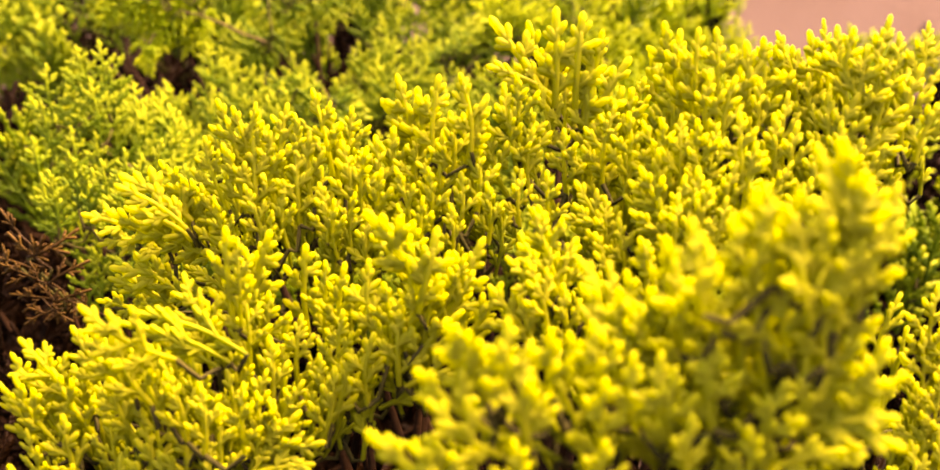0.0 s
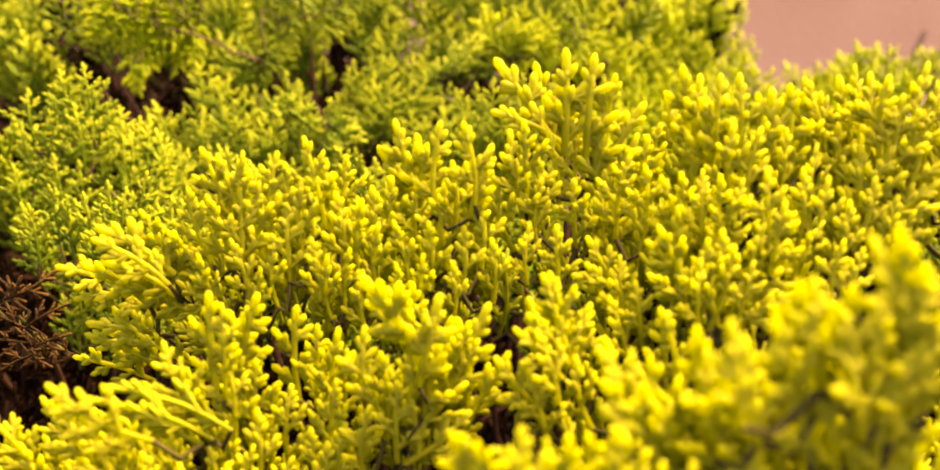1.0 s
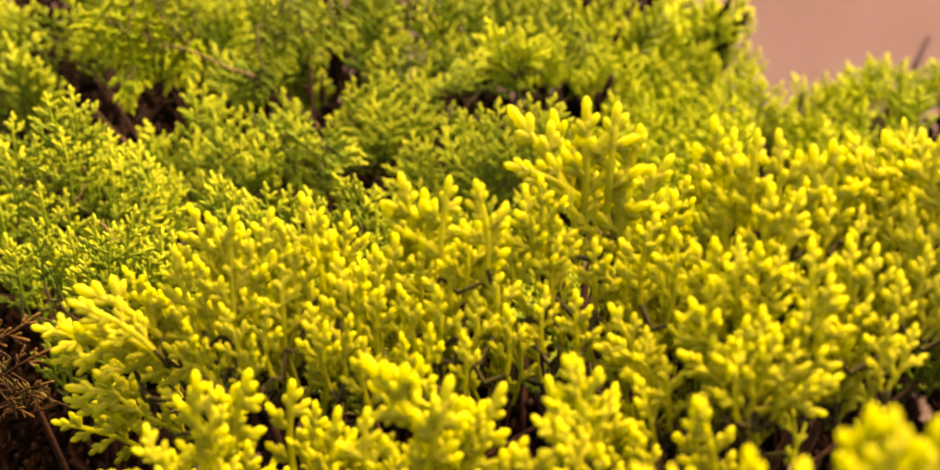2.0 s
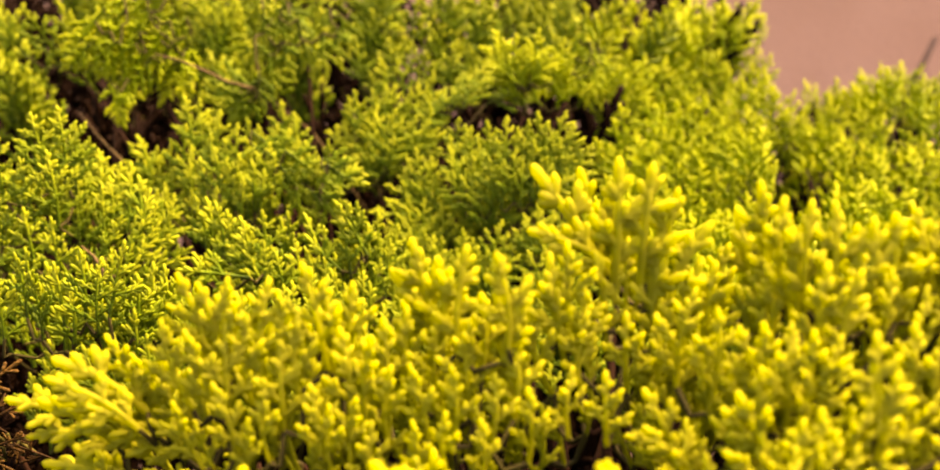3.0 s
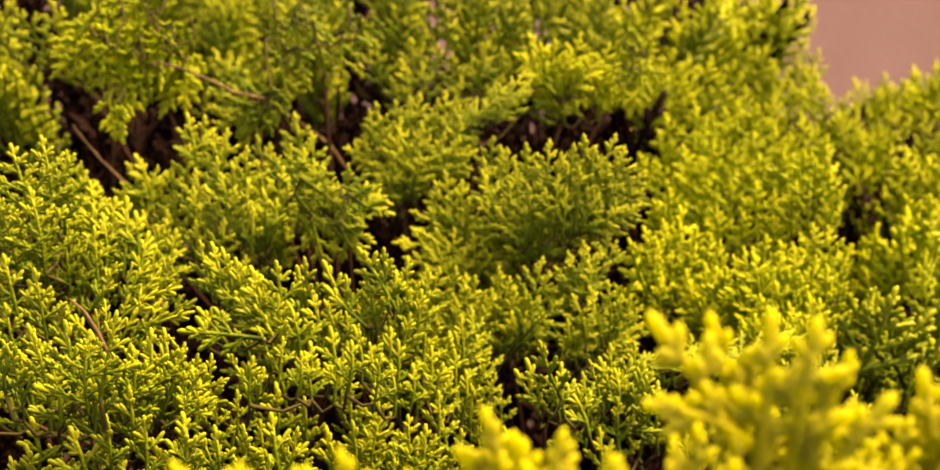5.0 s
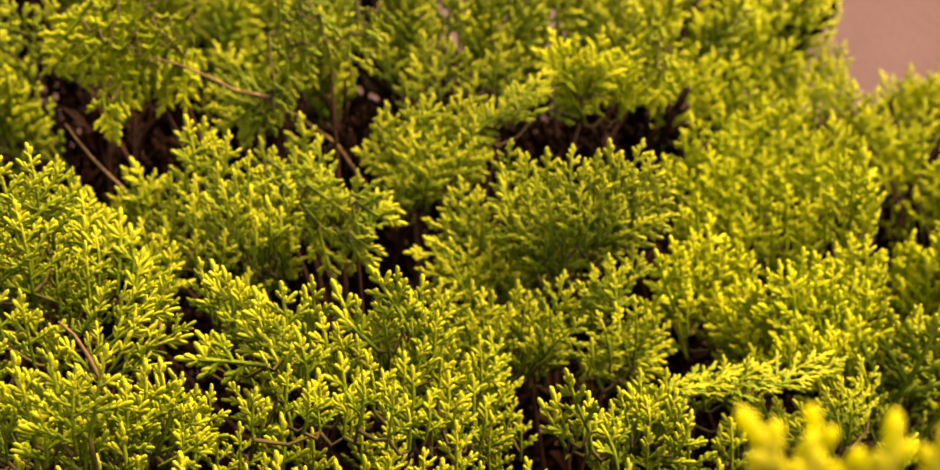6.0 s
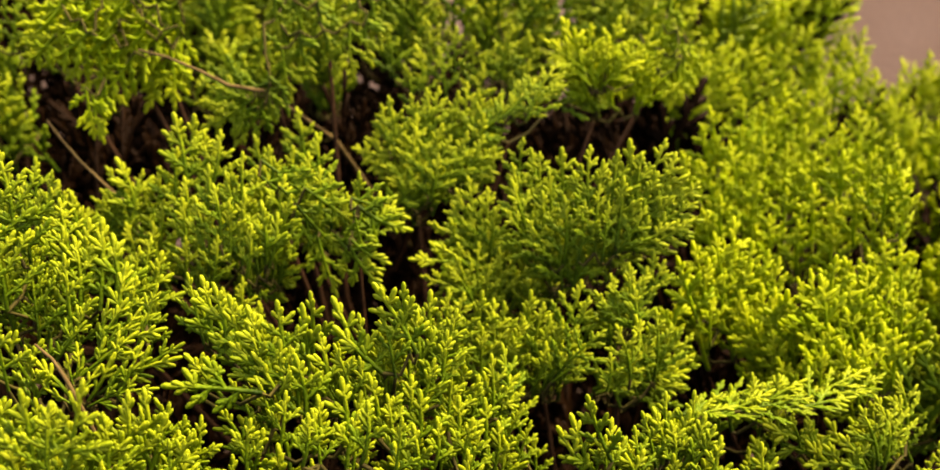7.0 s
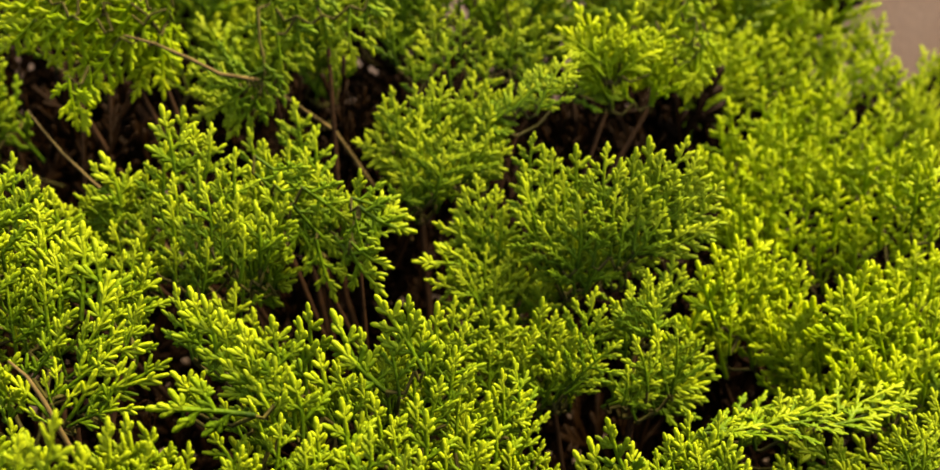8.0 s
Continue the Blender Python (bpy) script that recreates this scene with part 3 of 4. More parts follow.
bough(front, [(52, 223, 625, 55, 222, 608), (53, 214, 632, 55, 213, 612), (59, 205, 630, 60, 204, 612), (64, 204, 630, 64, 203, 612), (69, 204, 626, 69, 203, 609), (72, 204, 627, 72, 203, 610), (77, 205, 628, 75, 204, 609), (86, 209, 626, 86, 208, 607)], GOLD_SLIM, rng, fills=0.4)
bough(front, [(36, 121, 596, 38, 121, 583), (37, 138, 589, 38, 139, 574), (40, 173, 582, 44, 173, 564), (49, 125, 601, 51, 125, 587), (52, 123, 598, 57, 124, 587), (58, 126, 607, 63, 126, 592), (62, 126, 608, 64, 126, 592), (66, 125, 602, 64, 126, 588)], GOLD_SLIM, rng, fills=0.4)
bough(front, [(-61, 186, 581, -60, 185, 560), (-52, 192, 579, -57, 192, 558), (-44, 198, 574, -44, 198, 554), (-24, 181, 587, -14, 181, 570), (-15, 195, 581, -14, 195, 563), (-8, 180, 582, -12, 180, 565), (3, 186, 578, -7, 186, 559)], GOLD_SLIM, rng, fills=0.6)
bough(front, [(19, 135, 572, 22, 135, 558), (25, 135, 572, 28, 135, 558), (30, 136, 577, 34, 136, 562), (34, 132, 564, 36, 133, 548), (37, 137, 582, 39, 137, 567), (44, 132, 564, 45, 132, 548), (44, 137, 587, 46, 138, 571), (49, 131, 599, 51, 132, 584), (49, 134, 577, 50, 134, 562)], GOLD_STOUT, rng, fills=0.7, under=GOLD_COMB)
bough(front, [(53, 130, 592, 54, 131, 576), (54, 125, 600, 57, 126, 585), (56, 131, 574, 56, 131, 558), (59, 129, 583, 60, 129, 569), (63, 128, 570, 62, 128, 556), (64, 125, 603, 64, 126, 588), (64, 127, 579, 63, 128, 566), (68, 125, 587, 64, 126, 575), (70, 127, 569, 65, 127, 557), (71, 125, 595, 66, 126, 582)], GOLD_STOUT, rng, fills=0.7, under=GOLD_COMB)
bough(front, [(110, 175, 530, 111, 174, 512), (111, 178, 544, 112, 177, 526), (113, 181, 556, 113, 179, 537), (113, 177, 538, 114, 176, 520), (116, 183, 568, 116, 182, 549), (117, 175, 531, 117, 174, 512), (118, 179, 550, 117, 178, 531), (121, 182, 562, 120, 181, 543), (122, 178, 541, 122, 176, 523)], GOLD, rng, fills=2.6, under=GOLD_COMB)
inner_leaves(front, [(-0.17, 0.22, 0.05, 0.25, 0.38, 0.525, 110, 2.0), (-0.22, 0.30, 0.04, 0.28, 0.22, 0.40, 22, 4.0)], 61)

# ---- middle row: low dense fans, two shrubs grown into one another ----
rng = random.Random(6)
middle_west = shrub_of("thuja_shrub", (-0.17, 0.38, 0.0), "yellow-green thuja shrub with broad fans and bare brown lower twigs", 0.42, 2)
bank(middle_west, (-0.44, -0.26, 0.30, 0.46), (0.555, 0.60), 6, GREEN_FAR, 1.15, rng)
bough(middle_west, [(-193, 418, 606, -191, 414, 584), (-189, 412, 601, -185, 407, 572), (-188, 408, 598, -186, 403, 572), (-182, 421, 615, -180, 416, 588), (-179, 415, 606, -179, 410, 580), (-176, 378, 559, -172, 375, 544), (-175, 406, 599, -174, 402, 573)], GREEN, rng, fills=0.35)
bough(middle_west, [(-174, 413, 603, -174, 409, 581), (-170, 416, 609, -173, 411, 584), (-165, 416, 609, -167, 411, 582), (-163, 449, 592, -169, 444, 565), (-162, 417, 603, -163, 413, 581), (-160, 431, 594, -164, 427, 573), (-153, 434, 591, -159, 430, 567), (-149, 402, 593, -153, 398, 574)], GREEN, rng, fills=0.35)
bough(middle_west, [(-129, 396, 597, -125, 393, 577), (-123, 394, 597, -122, 392, 580), (-118, 391, 595, -116, 388, 576), (-114, 374, 560, -107, 372, 546), (-113, 389, 592, -110, 386, 569), (-112, 384, 578, -98, 383, 561), (-112, 380, 567, -107, 378, 557), (-106, 384, 584, -101, 382, 565), (-106, 386, 590, -103, 383, 571), (-104, 381, 576, -96, 379, 559), (-102, 376, 569, -98, 375, 555)], GREEN, rng)
bough(middle_west, [(-96, 382, 580, -94, 380, 561), (-93, 383, 579, -91, 381, 560), (-92, 372, 567, -94, 369, 550), (-90, 381, 575, -88, 378, 557), (-84, 390, 580, -83, 387, 561), (-82, 375, 564, -84, 373, 547), (-79, 388, 576, -73, 386, 557), (-75, 379, 568, -75, 376, 549), (-72, 395, 584, -68, 392, 562), (-72, 376, 553, -72, 374, 540), (-71, 389, 571, -69, 386, 553)], GREEN, rng)
bough(middle_west, [(-67, 386, 566, -65, 383, 548), (-65, 395, 578, -63, 392, 558), (-64, 394, 587, -60, 391, 567), (-61, 397, 570, -63, 394, 550), (-61, 382, 561, -59, 379, 544), (-55, 396, 575, -55, 393, 555), (-53, 398, 585, -50, 395, 566), (-53, 388, 565, -56, 386, 548), (-50, 386, 560, -52, 383, 541), (-46, 391, 570, -51, 388, 550), (-42, 396, 578, -44, 393, 556), (-39, 401, 584, -43, 398, 564)], GREEN, rng)
bough(middle_west, [(-135, 355, 572, -133, 352, 556), (-130, 354, 571, -129, 352, 556), (-129, 356, 576, -129, 354, 559), (-124, 360, 569, -128, 357, 553), (-120, 356, 562, -122, 354, 547), (-119, 359, 565, -124, 358, 553), (-114, 359, 565, -118, 357, 551), (-100, 359, 565, -101, 357, 550), (-82, 359, 567, -84, 357, 553), (-64, 360, 571, -66, 357, 555), (-54, 358, 567, -56, 356, 552)], GREEN, rng)
bough(middle_west, [(-219, 384, 588, -217, 383, 562), (-217, 392, 605, -215, 391, 579), (-216, 398, 624, -214, 397, 598), (-210, 372, 571, -208, 371, 543), (-205, 395, 614, -201, 394, 586), (-201, 401, 633, -197, 400, 603), (-200, 385, 593, -197, 384, 570)], GREEN, rng)
bough(middle_west, [(-197, 366, 568, -195, 365, 543), (-193, 370, 579, -187, 370, 551), (-193, 396, 617, -191, 395, 588), (-191, 405, 636, -190, 404, 608), (-188, 407, 623, -187, 406, 599), (-183, 375, 591, -182, 375, 568), (-179, 360, 575, -174, 359, 550), (-152, 349, 574, -154, 348, 552)], GREEN, rng)
bough(middle_west, [(-186, 336, 577, -184, 335, 556), (-177, 337, 585, -175, 336, 564), (-171, 335, 578, -169, 334, 556), (-162, 335, 582, -160, 334, 561), (-156, 333, 574, -156, 332, 555), (-151, 334, 587, -151, 333, 564), (-143, 332, 585, -145, 331, 562)], GREEN, rng)
bough(middle_west, [(-141, 334, 572, -142, 333, 553), (-134, 333, 591, -140, 331, 567), (-133, 340, 576, -136, 339, 555), (-131, 350, 578, -134, 349, 554), (-121, 350, 571, -129, 349, 549), (-113, 347, 567, -123, 347, 551), (-109, 343, 557, -120, 343, 550)], GREEN, rng)
bough(middle_west, [(-175, 334, 538, -173, 333, 518), (-169, 334, 543, -167, 333, 520), (-154, 335, 549, -150, 333, 525), (-137, 332, 540, -136, 331, 520), (-129, 334, 554, -130, 333, 532), (-117, 336, 549, -119, 335, 527), (-112, 335, 536, -113, 333, 516), (-107, 337, 549, -107, 336, 526), (-99, 342, 547, -100, 340, 524)], GREEN, rng)
bough(middle_west, [(-90, 343, 551, -87, 341, 526), (-90, 339, 537, -90, 337, 516), (-81, 343, 546, -85, 342, 525), (-71, 351, 535, -69, 349, 511), (-65, 362, 538, -64, 361, 512), (-56, 367, 538, -59, 366, 511), (-50, 363, 523, -50, 361, 501), (-45, 368, 538, -46, 366, 511), (-38, 367, 534, -43, 366, 509)], GREEN, rng)
bough(middle_west, [(-128, 368, 571, -104, 372, 567), (-126, 382, 574, -117, 381, 562), (-122, 384, 573, -124, 383, 564), (-96, 383, 593, -94, 381, 572), (-90, 393, 587, -89, 390, 567), (-89, 401, 589, -89, 398, 567), (-80, 395, 589, -73, 393, 572), (-79, 392, 580, -66, 391, 567), (-66, 393, 596, -54, 391, 576), (-57, 396, 595, -55, 393, 575), (-48, 404, 589, -50, 401, 566)], GREEN_SLIM, rng, fills=0.3)
bough(middle_west, [(-192, 292, 551, -174, 293, 544), (-185, 291, 547, -167, 291, 538), (-185, 296, 567, -175, 295, 555), (-182, 294, 558, -168, 293, 546), (-181, 289, 535, -164, 290, 532), (-175, 286, 524, -163, 288, 528), (-156, 286, 524, -163, 288, 529), (-154, 294, 559, -172, 294, 550), (-150, 291, 548, -165, 291, 539), (-149, 289, 537, -163, 289, 531)], DEAD, rng, fills=0.4)
bough(middle_west, [(-181, 385, 567, -171, 383, 558), (-179, 386, 570, -169, 384, 559), (-174, 382, 561, -165, 382, 554), (-168, 386, 571, -166, 384, 563), (-164, 387, 575, -165, 385, 565), (-162, 389, 582, -171, 388, 570), (-160, 391, 588, -175, 389, 570), (-157, 385, 568, -163, 383, 558), (-155, 392, 588, -158, 389, 572), (-152, 386, 571, -160, 384, 558)], COMB, rng, fills=0.0)
bough(middle_west, [(-149, 396, 600, -153, 392, 581), (-149, 392, 589, -157, 389, 574), (-145, 388, 579, -165, 387, 562), (-145, 387, 574, -154, 384, 560), (-144, 391, 586, -153, 389, 574), (-143, 387, 575, -150, 384, 560), (-138, 383, 562, -158, 383, 555), (-138, 393, 594, -146, 390, 574), (-136, 389, 581, -159, 389, 569), (-131, 386, 572, -155, 386, 559), (-129, 387, 576, -148, 387, 565)], COMB, rng, fills=0.0)
bough(middle_west, [(-170, 341, 549, -170, 339, 531), (-164, 343, 560, -162, 342, 542), (-149, 341, 564, -149, 339, 546), (-142, 335, 554, -142, 334, 536), (-135, 338, 564, -135, 337, 546), (-117, 337, 554, -118, 335, 536), (-116, 349, 560, -117, 347, 542), (-107, 362, 550, -108, 360, 531), (-99, 362, 538, -100, 360, 518)], GREEN, rng)
bough(middle_west, [(-94, 368, 550, -95, 366, 530), (-84, 369, 544, -85, 368, 524), (-76, 369, 532, -76, 367, 511), (-68, 375, 544, -68, 373, 523), (-58, 377, 546, -58, 375, 525), (-46, 368, 533, -46, 365, 513), (-34, 378, 543, -34, 376, 522), (-25, 376, 528, -25, 374, 507), (-21, 392, 538, -20, 390, 513)], GREEN, rng)
bough(middle_west, [(-7, 387, 523, -4, 385, 500), (22, 388, 540, 25, 386, 518), (31, 386, 524, 33, 383, 502), (38, 389, 536, 39, 387, 514), (55, 395, 536, 57, 393, 513), (68, 393, 520, 70, 391, 497), (74, 402, 533, 76, 400, 509), (130, 400, 517, 133, 398, 494), (142, 405, 533, 145, 403, 509)], GREEN, rng)
bare_twig(middle_west, [(-150, 385, 500), (-157, 375, 552), (-163, 376, 567), (-168, 378, 574), (-174, 380, 578)], 0.0010)
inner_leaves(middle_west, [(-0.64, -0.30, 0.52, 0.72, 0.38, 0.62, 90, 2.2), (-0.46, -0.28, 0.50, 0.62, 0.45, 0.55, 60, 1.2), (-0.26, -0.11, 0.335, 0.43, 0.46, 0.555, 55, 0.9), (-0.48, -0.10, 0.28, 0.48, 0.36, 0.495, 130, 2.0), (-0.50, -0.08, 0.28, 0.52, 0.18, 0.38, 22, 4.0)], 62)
middle_east = shrub_of("thuja_shrub", (0.04, 0.41, 0.0), "low yellow-green thuja shrub with dense fan sprays", 0.42, 7)
bank(middle_east, (0.14, 0.30, 0.36, 0.50), (0.54, 0.575), 5, GREEN_FAR, 1.15, rng)
bough(middle_east, [(-135, 448, 571, -135, 446, 552), (-127, 449, 575, -131, 447, 554), (-120, 446, 566, -122, 445, 548), (-43, 447, 573, -45, 445, 553), (-37, 447, 572, -40, 444, 548), (-29, 450, 571, -33, 447, 546), (-24, 449, 568, -27, 447, 544)], GREEN, rng)
bough(middle_east, [(-44, 385, 551, -46, 382, 534), (-40, 396, 565, -41, 393, 545), (-37, 388, 557, -39, 385, 540), (-36, 400, 565, -37, 397, 544), (-33, 382, 553, -35, 380, 536), (-30, 402, 558, -35, 400, 540), (-28, 394, 553, -29, 391, 534)], GREEN, rng)
bough(middle_east, [(-26, 409, 563, -25, 406, 543), (-23, 393, 545, -25, 391, 528), (-22, 411, 566, -19, 408, 545), (-16, 410, 554, -29, 409, 544), (-15, 408, 548, -29, 407, 535), (-14, 406, 545, -22, 404, 527), (-11, 404, 539, -16, 402, 522)], GREEN, rng)
bough(middle_east, [(-29, 444, 558, -29, 443, 536), (-24, 447, 563, -26, 446, 540), (-20, 449, 567, -21, 448, 544), (-16, 444, 554, -16, 443, 533), (-12, 448, 561, -17, 447, 537), (-9, 452, 571, -11, 451, 545), (-4, 450, 567, -6, 449, 544), (-2, 443, 552, -7, 442, 534)], GREEN, rng)
bough(middle_east, [(-1, 447, 562, -6, 446, 537), (4, 446, 561, 0, 445, 535), (6, 441, 551, -2, 441, 535), (10, 445, 559, 3, 445, 538), (12, 452, 576, 5, 451, 556), (13, 439, 552, 2, 439, 539), (15, 449, 570, 7, 449, 552), (20, 438, 561, 4, 439, 542)], GREEN, rng)
bough(middle_east, [(23, 435, 552, 22, 434, 538), (25, 438, 563, 31, 438, 543), (33, 443, 565, 40, 442, 541), (36, 440, 550, 28, 440, 536), (41, 443, 553, 34, 444, 537), (42, 445, 567, 43, 444, 540)], GREEN, rng, face=(0.1, -0.75, 0.65), fills=0.8)
bough(middle_east, [(50, 449, 559, 44, 449, 537), (50, 449, 548, 40, 450, 532), (53, 448, 542, 36, 451, 531), (56, 444, 534, 36, 450, 527), (58, 447, 539, 36, 453, 528), (61, 455, 552, 45, 457, 530), (61, 451, 544, 43, 455, 529)], GREEN, rng, face=(0.1, -0.75, 0.65), fills=0.8)
bough(middle_east, [(18, 452, 572, 26, 450, 557), (22, 450, 572, 28, 448, 556), (23, 450, 580, 28, 447, 561), (30, 450, 585, 32, 447, 564), (33, 449, 576, 33, 446, 559), (39, 456, 581, 36, 453, 561), (44, 465, 585, 41, 463, 567), (48, 464, 582, 44, 462, 567)], GREEN, rng, fills=0.4)
bough(middle_east, [(11, 378, 550, 13, 376, 536), (13, 380, 555, 15, 377, 537), (23, 387, 548, 25, 384, 532), (26, 390, 552, 31, 388, 535), (31, 393, 552, 34, 390, 535), (35, 397, 556, 37, 394, 535), (37, 391, 548, 38, 389, 531), (43, 394, 551, 41, 391, 532), (45, 396, 557, 44, 393, 538), (49, 392, 550, 42, 390, 533), (52, 390, 547, 44, 389, 532), (54, 388, 544, 49, 386, 529)], GREEN, rng)
bough(middle_east, [(59, 412, 547, 49, 409, 539), (66, 410, 544, 47, 409, 541), (79, 411, 550, 56, 408, 541), (96, 423, 549, 81, 420, 540), (101, 419, 544, 75, 417, 539), (111, 414, 547, 92, 413, 542), (123, 428, 552, 96, 424, 538), (128, 426, 550, 110, 423, 542)], GREEN, rng, face=(-0.2, -0.12, 1.0), fills=0.3)
bough(middle_east, [(67, 422, 546, 69, 420, 530), (76, 424, 550, 78, 421, 534), (76, 415, 528, 82, 413, 512), (81, 417, 532, 105, 417, 520), (85, 420, 540, 89, 418, 524), (86, 424, 550, 86, 422, 536), (90, 418, 536, 95, 416, 523), (95, 412, 528, 110, 412, 516)], GREEN, rng)
bough(middle_east, [(96, 416, 535, 99, 414, 522), (102, 410, 528, 113, 408, 514), (107, 410, 533, 118, 408, 517), (113, 411, 544, 121, 409, 524), (121, 416, 546, 128, 413, 526), (125, 413, 541, 125, 410, 521), (131, 418, 545, 134, 415, 525), (133, 425, 551, 138, 422, 530)], GREEN, rng)
bough(middle_east, [(-4, 378, 552, 4, 376, 538), (0, 379, 556, 6, 377, 540), (4, 377, 565, 12, 375, 546)], GREEN_SLIM, rng, fills=0.2)
inner_leaves(middle_east, [(-0.10, 0.32, 0.30, 0.48, 0.36, 0.495, 110, 2.0), (-0.10, 0.36, 0.30, 0.52, 0.18, 0.38, 22, 4.0)], 65)

# ---- back row: rises in domes behind ----
rng = random.Random(7)
back = shrub_of("thuja_shrub", (-0.06, 0.53, 0.0), "green thuja shrub with drooping plates over dark hollows", 0.45, 3)
crest(back, [(-297, 580, 689), (-274, 580, 693), (-249, 580, 690), (-224, 580, 692), (-318, 580, 689)], GREEN_FAR, rng)
bough(back, [(-210, 483, 596, -201, 483, 579), (-203, 486, 598, -189, 486, 581), (-201, 480, 588, -195, 479, 572), (-200, 488, 601, -187, 487, 583), (-197, 490, 611, -187, 489, 591), (-196, 488, 599, -190, 487, 578), (-192, 491, 615, -187, 489, 593), (-189, 496, 602, -187, 494, 578), (-187, 481, 588, -185, 479, 567), (-186, 500, 608, -188, 498, 585)], GREEN, rng)
bough(back, [(-176, 496, 610, -178, 494, 587), (-173, 476, 590, -174, 474, 570), (-169, 480, 599, -174, 478, 576), (-162, 482, 622, -164, 480, 599), (-155, 465, 604, -155, 463, 582), (-155, 470, 612, -156, 468, 591), (-153, 459, 589, -154, 457, 569), (-150, 483, 629, -150, 481, 607), (-146, 456, 607, -145, 455, 588), (-142, 463, 619, -144, 461, 601), (-142, 481, 630, -147, 479, 608)], GREEN, rng)
bough(back, [(-141, 454, 598, -142, 452, 579), (-138, 455, 613, -137, 453, 592), (-137, 452, 592, -141, 451, 572), (-134, 458, 617, -131, 456, 598), (-132, 454, 606, -133, 452, 585), (-129, 466, 624, -130, 464, 603), (-126, 455, 609, -128, 453, 584), (-123, 452, 597, -126, 451, 578), (-119, 455, 606, -119, 454, 584), (-113, 456, 601, -117, 454, 582), (-108, 459, 608, -116, 457, 586)], GREEN, rng)
bough(back, [(-134, 503, 624, -131, 501, 600), (-126, 496, 621, -124, 494, 599), (-126, 475, 614, -126, 474, 595), (-120, 482, 618, -120, 481, 595), (-120, 530, 633, -118, 528, 607), (-115, 495, 621, -116, 493, 597)], GREEN, rng)
bough(back, [(-113, 468, 614, -115, 466, 595), (-106, 487, 620, -109, 485, 597), (-104, 496, 627, -106, 494, 602), (-99, 473, 617, -99, 471, 599), (-94, 470, 615, -94, 468, 595), (-87, 469, 607, -88, 467, 590), (-82, 473, 615, -85, 471, 592)], GREEN, rng)
bough(back, [(-105, 471, 596, -120, 469, 611), (-102, 468, 580, -113, 467, 597), (-97, 468, 591, -112, 467, 607), (-95, 464, 573, -107, 464, 596), (-91, 459, 565, -97, 459, 587), (-89, 466, 581, -105, 464, 600), (-82, 465, 594, -100, 463, 608)], GREEN, rng, fills=0.3)
bough(back, [(-77, 471, 607, -83, 461, 594), (-77, 454, 583, -81, 454, 599), (-73, 472, 607, -77, 461, 592), (-71, 452, 571, -82, 452, 587), (-68, 454, 581, -81, 452, 591), (-67, 472, 603, -78, 461, 590), (-61, 469, 597, -81, 465, 605), (-60, 465, 592, -78, 462, 602)], GREEN, rng, fills=0.3)
bough(back, [(-132, 472, 580, -137, 470, 565), (-122, 475, 588, -131, 473, 572), (-120, 473, 585, -130, 471, 567), (-115, 472, 580, -130, 471, 564), (-109, 468, 569, -133, 470, 561), (-107, 469, 574, -132, 472, 564)], GREEN, rng, fills=0.0)
bough(back, [(-93, 528, 615, -65, 533, 604), (-82, 534, 627, -63, 537, 613), (-79, 529, 636, -76, 529, 617), (-78, 522, 608, -63, 523, 596), (-78, 532, 623, -65, 532, 599), (-75, 517, 603, -63, 519, 593), (-75, 527, 640, -72, 527, 617), (-69, 526, 626, -65, 525, 601), (-65, 532, 641, -62, 532, 614)], GREEN, rng)
bough(back, [(-64, 517, 614, -64, 516, 592), (-62, 526, 632, -61, 525, 609), (-62, 520, 626, -64, 519, 600), (-60, 512, 604, -72, 513, 591), (-57, 537, 643, -58, 536, 619), (-52, 539, 644, -54, 538, 615), (-50, 510, 616, -54, 509, 597), (-49, 511, 630, -56, 511, 605), (-45, 511, 625, -52, 510, 602)], GREEN, rng)
bough(back, [(-42, 543, 641, -46, 543, 615), (-38, 549, 645, -37, 548, 617), (-37, 513, 626, -45, 513, 603), (-32, 544, 642, -34, 543, 618), (-29, 528, 632, -34, 528, 613), (-29, 515, 624, -40, 515, 603), (-24, 516, 619, -37, 517, 602), (-21, 538, 641, -34, 538, 619), (-20, 516, 616, -40, 519, 603), (-20, 534, 634, -34, 535, 617)], GREEN, rng)
bough(back, [(-8, 535, 644, -21, 531, 631), (-2, 531, 652, -17, 525, 635), (5, 531, 658, -7, 523, 635), (6, 532, 643, -13, 529, 634), (9, 531, 653, -7, 526, 639), (37, 569, 648, 13, 565, 636), (40, 567, 643, 11, 564, 633)], GREEN, rng, face=(0.1, -0.6, 0.8), fills=0.3)
bough(back, [(-20, 477, 599, -4, 478, 581), (-17, 482, 611, -9, 481, 585), (-17, 488, 617, -11, 487, 596), (-10, 473, 596, -1, 473, 578), (-8, 496, 622, -4, 495, 597), (-5, 490, 622, -2, 489, 599), (-4, 478, 607, -1, 476, 582), (-1, 481, 615, 1, 480, 591), (5, 470, 607, 6, 469, 582)], GREEN, rng)
bough(back, [(9, 475, 617, 10, 474, 594), (13, 467, 606, 12, 466, 584), (19, 469, 613, 19, 468, 588), (20, 470, 623, 18, 469, 600), (23, 467, 606, 22, 466, 584), (26, 472, 627, 25, 471, 603), (29, 469, 616, 28, 468, 591), (36, 472, 626, 35, 471, 603), (39, 467, 604, 29, 467, 586)], GREEN, rng)
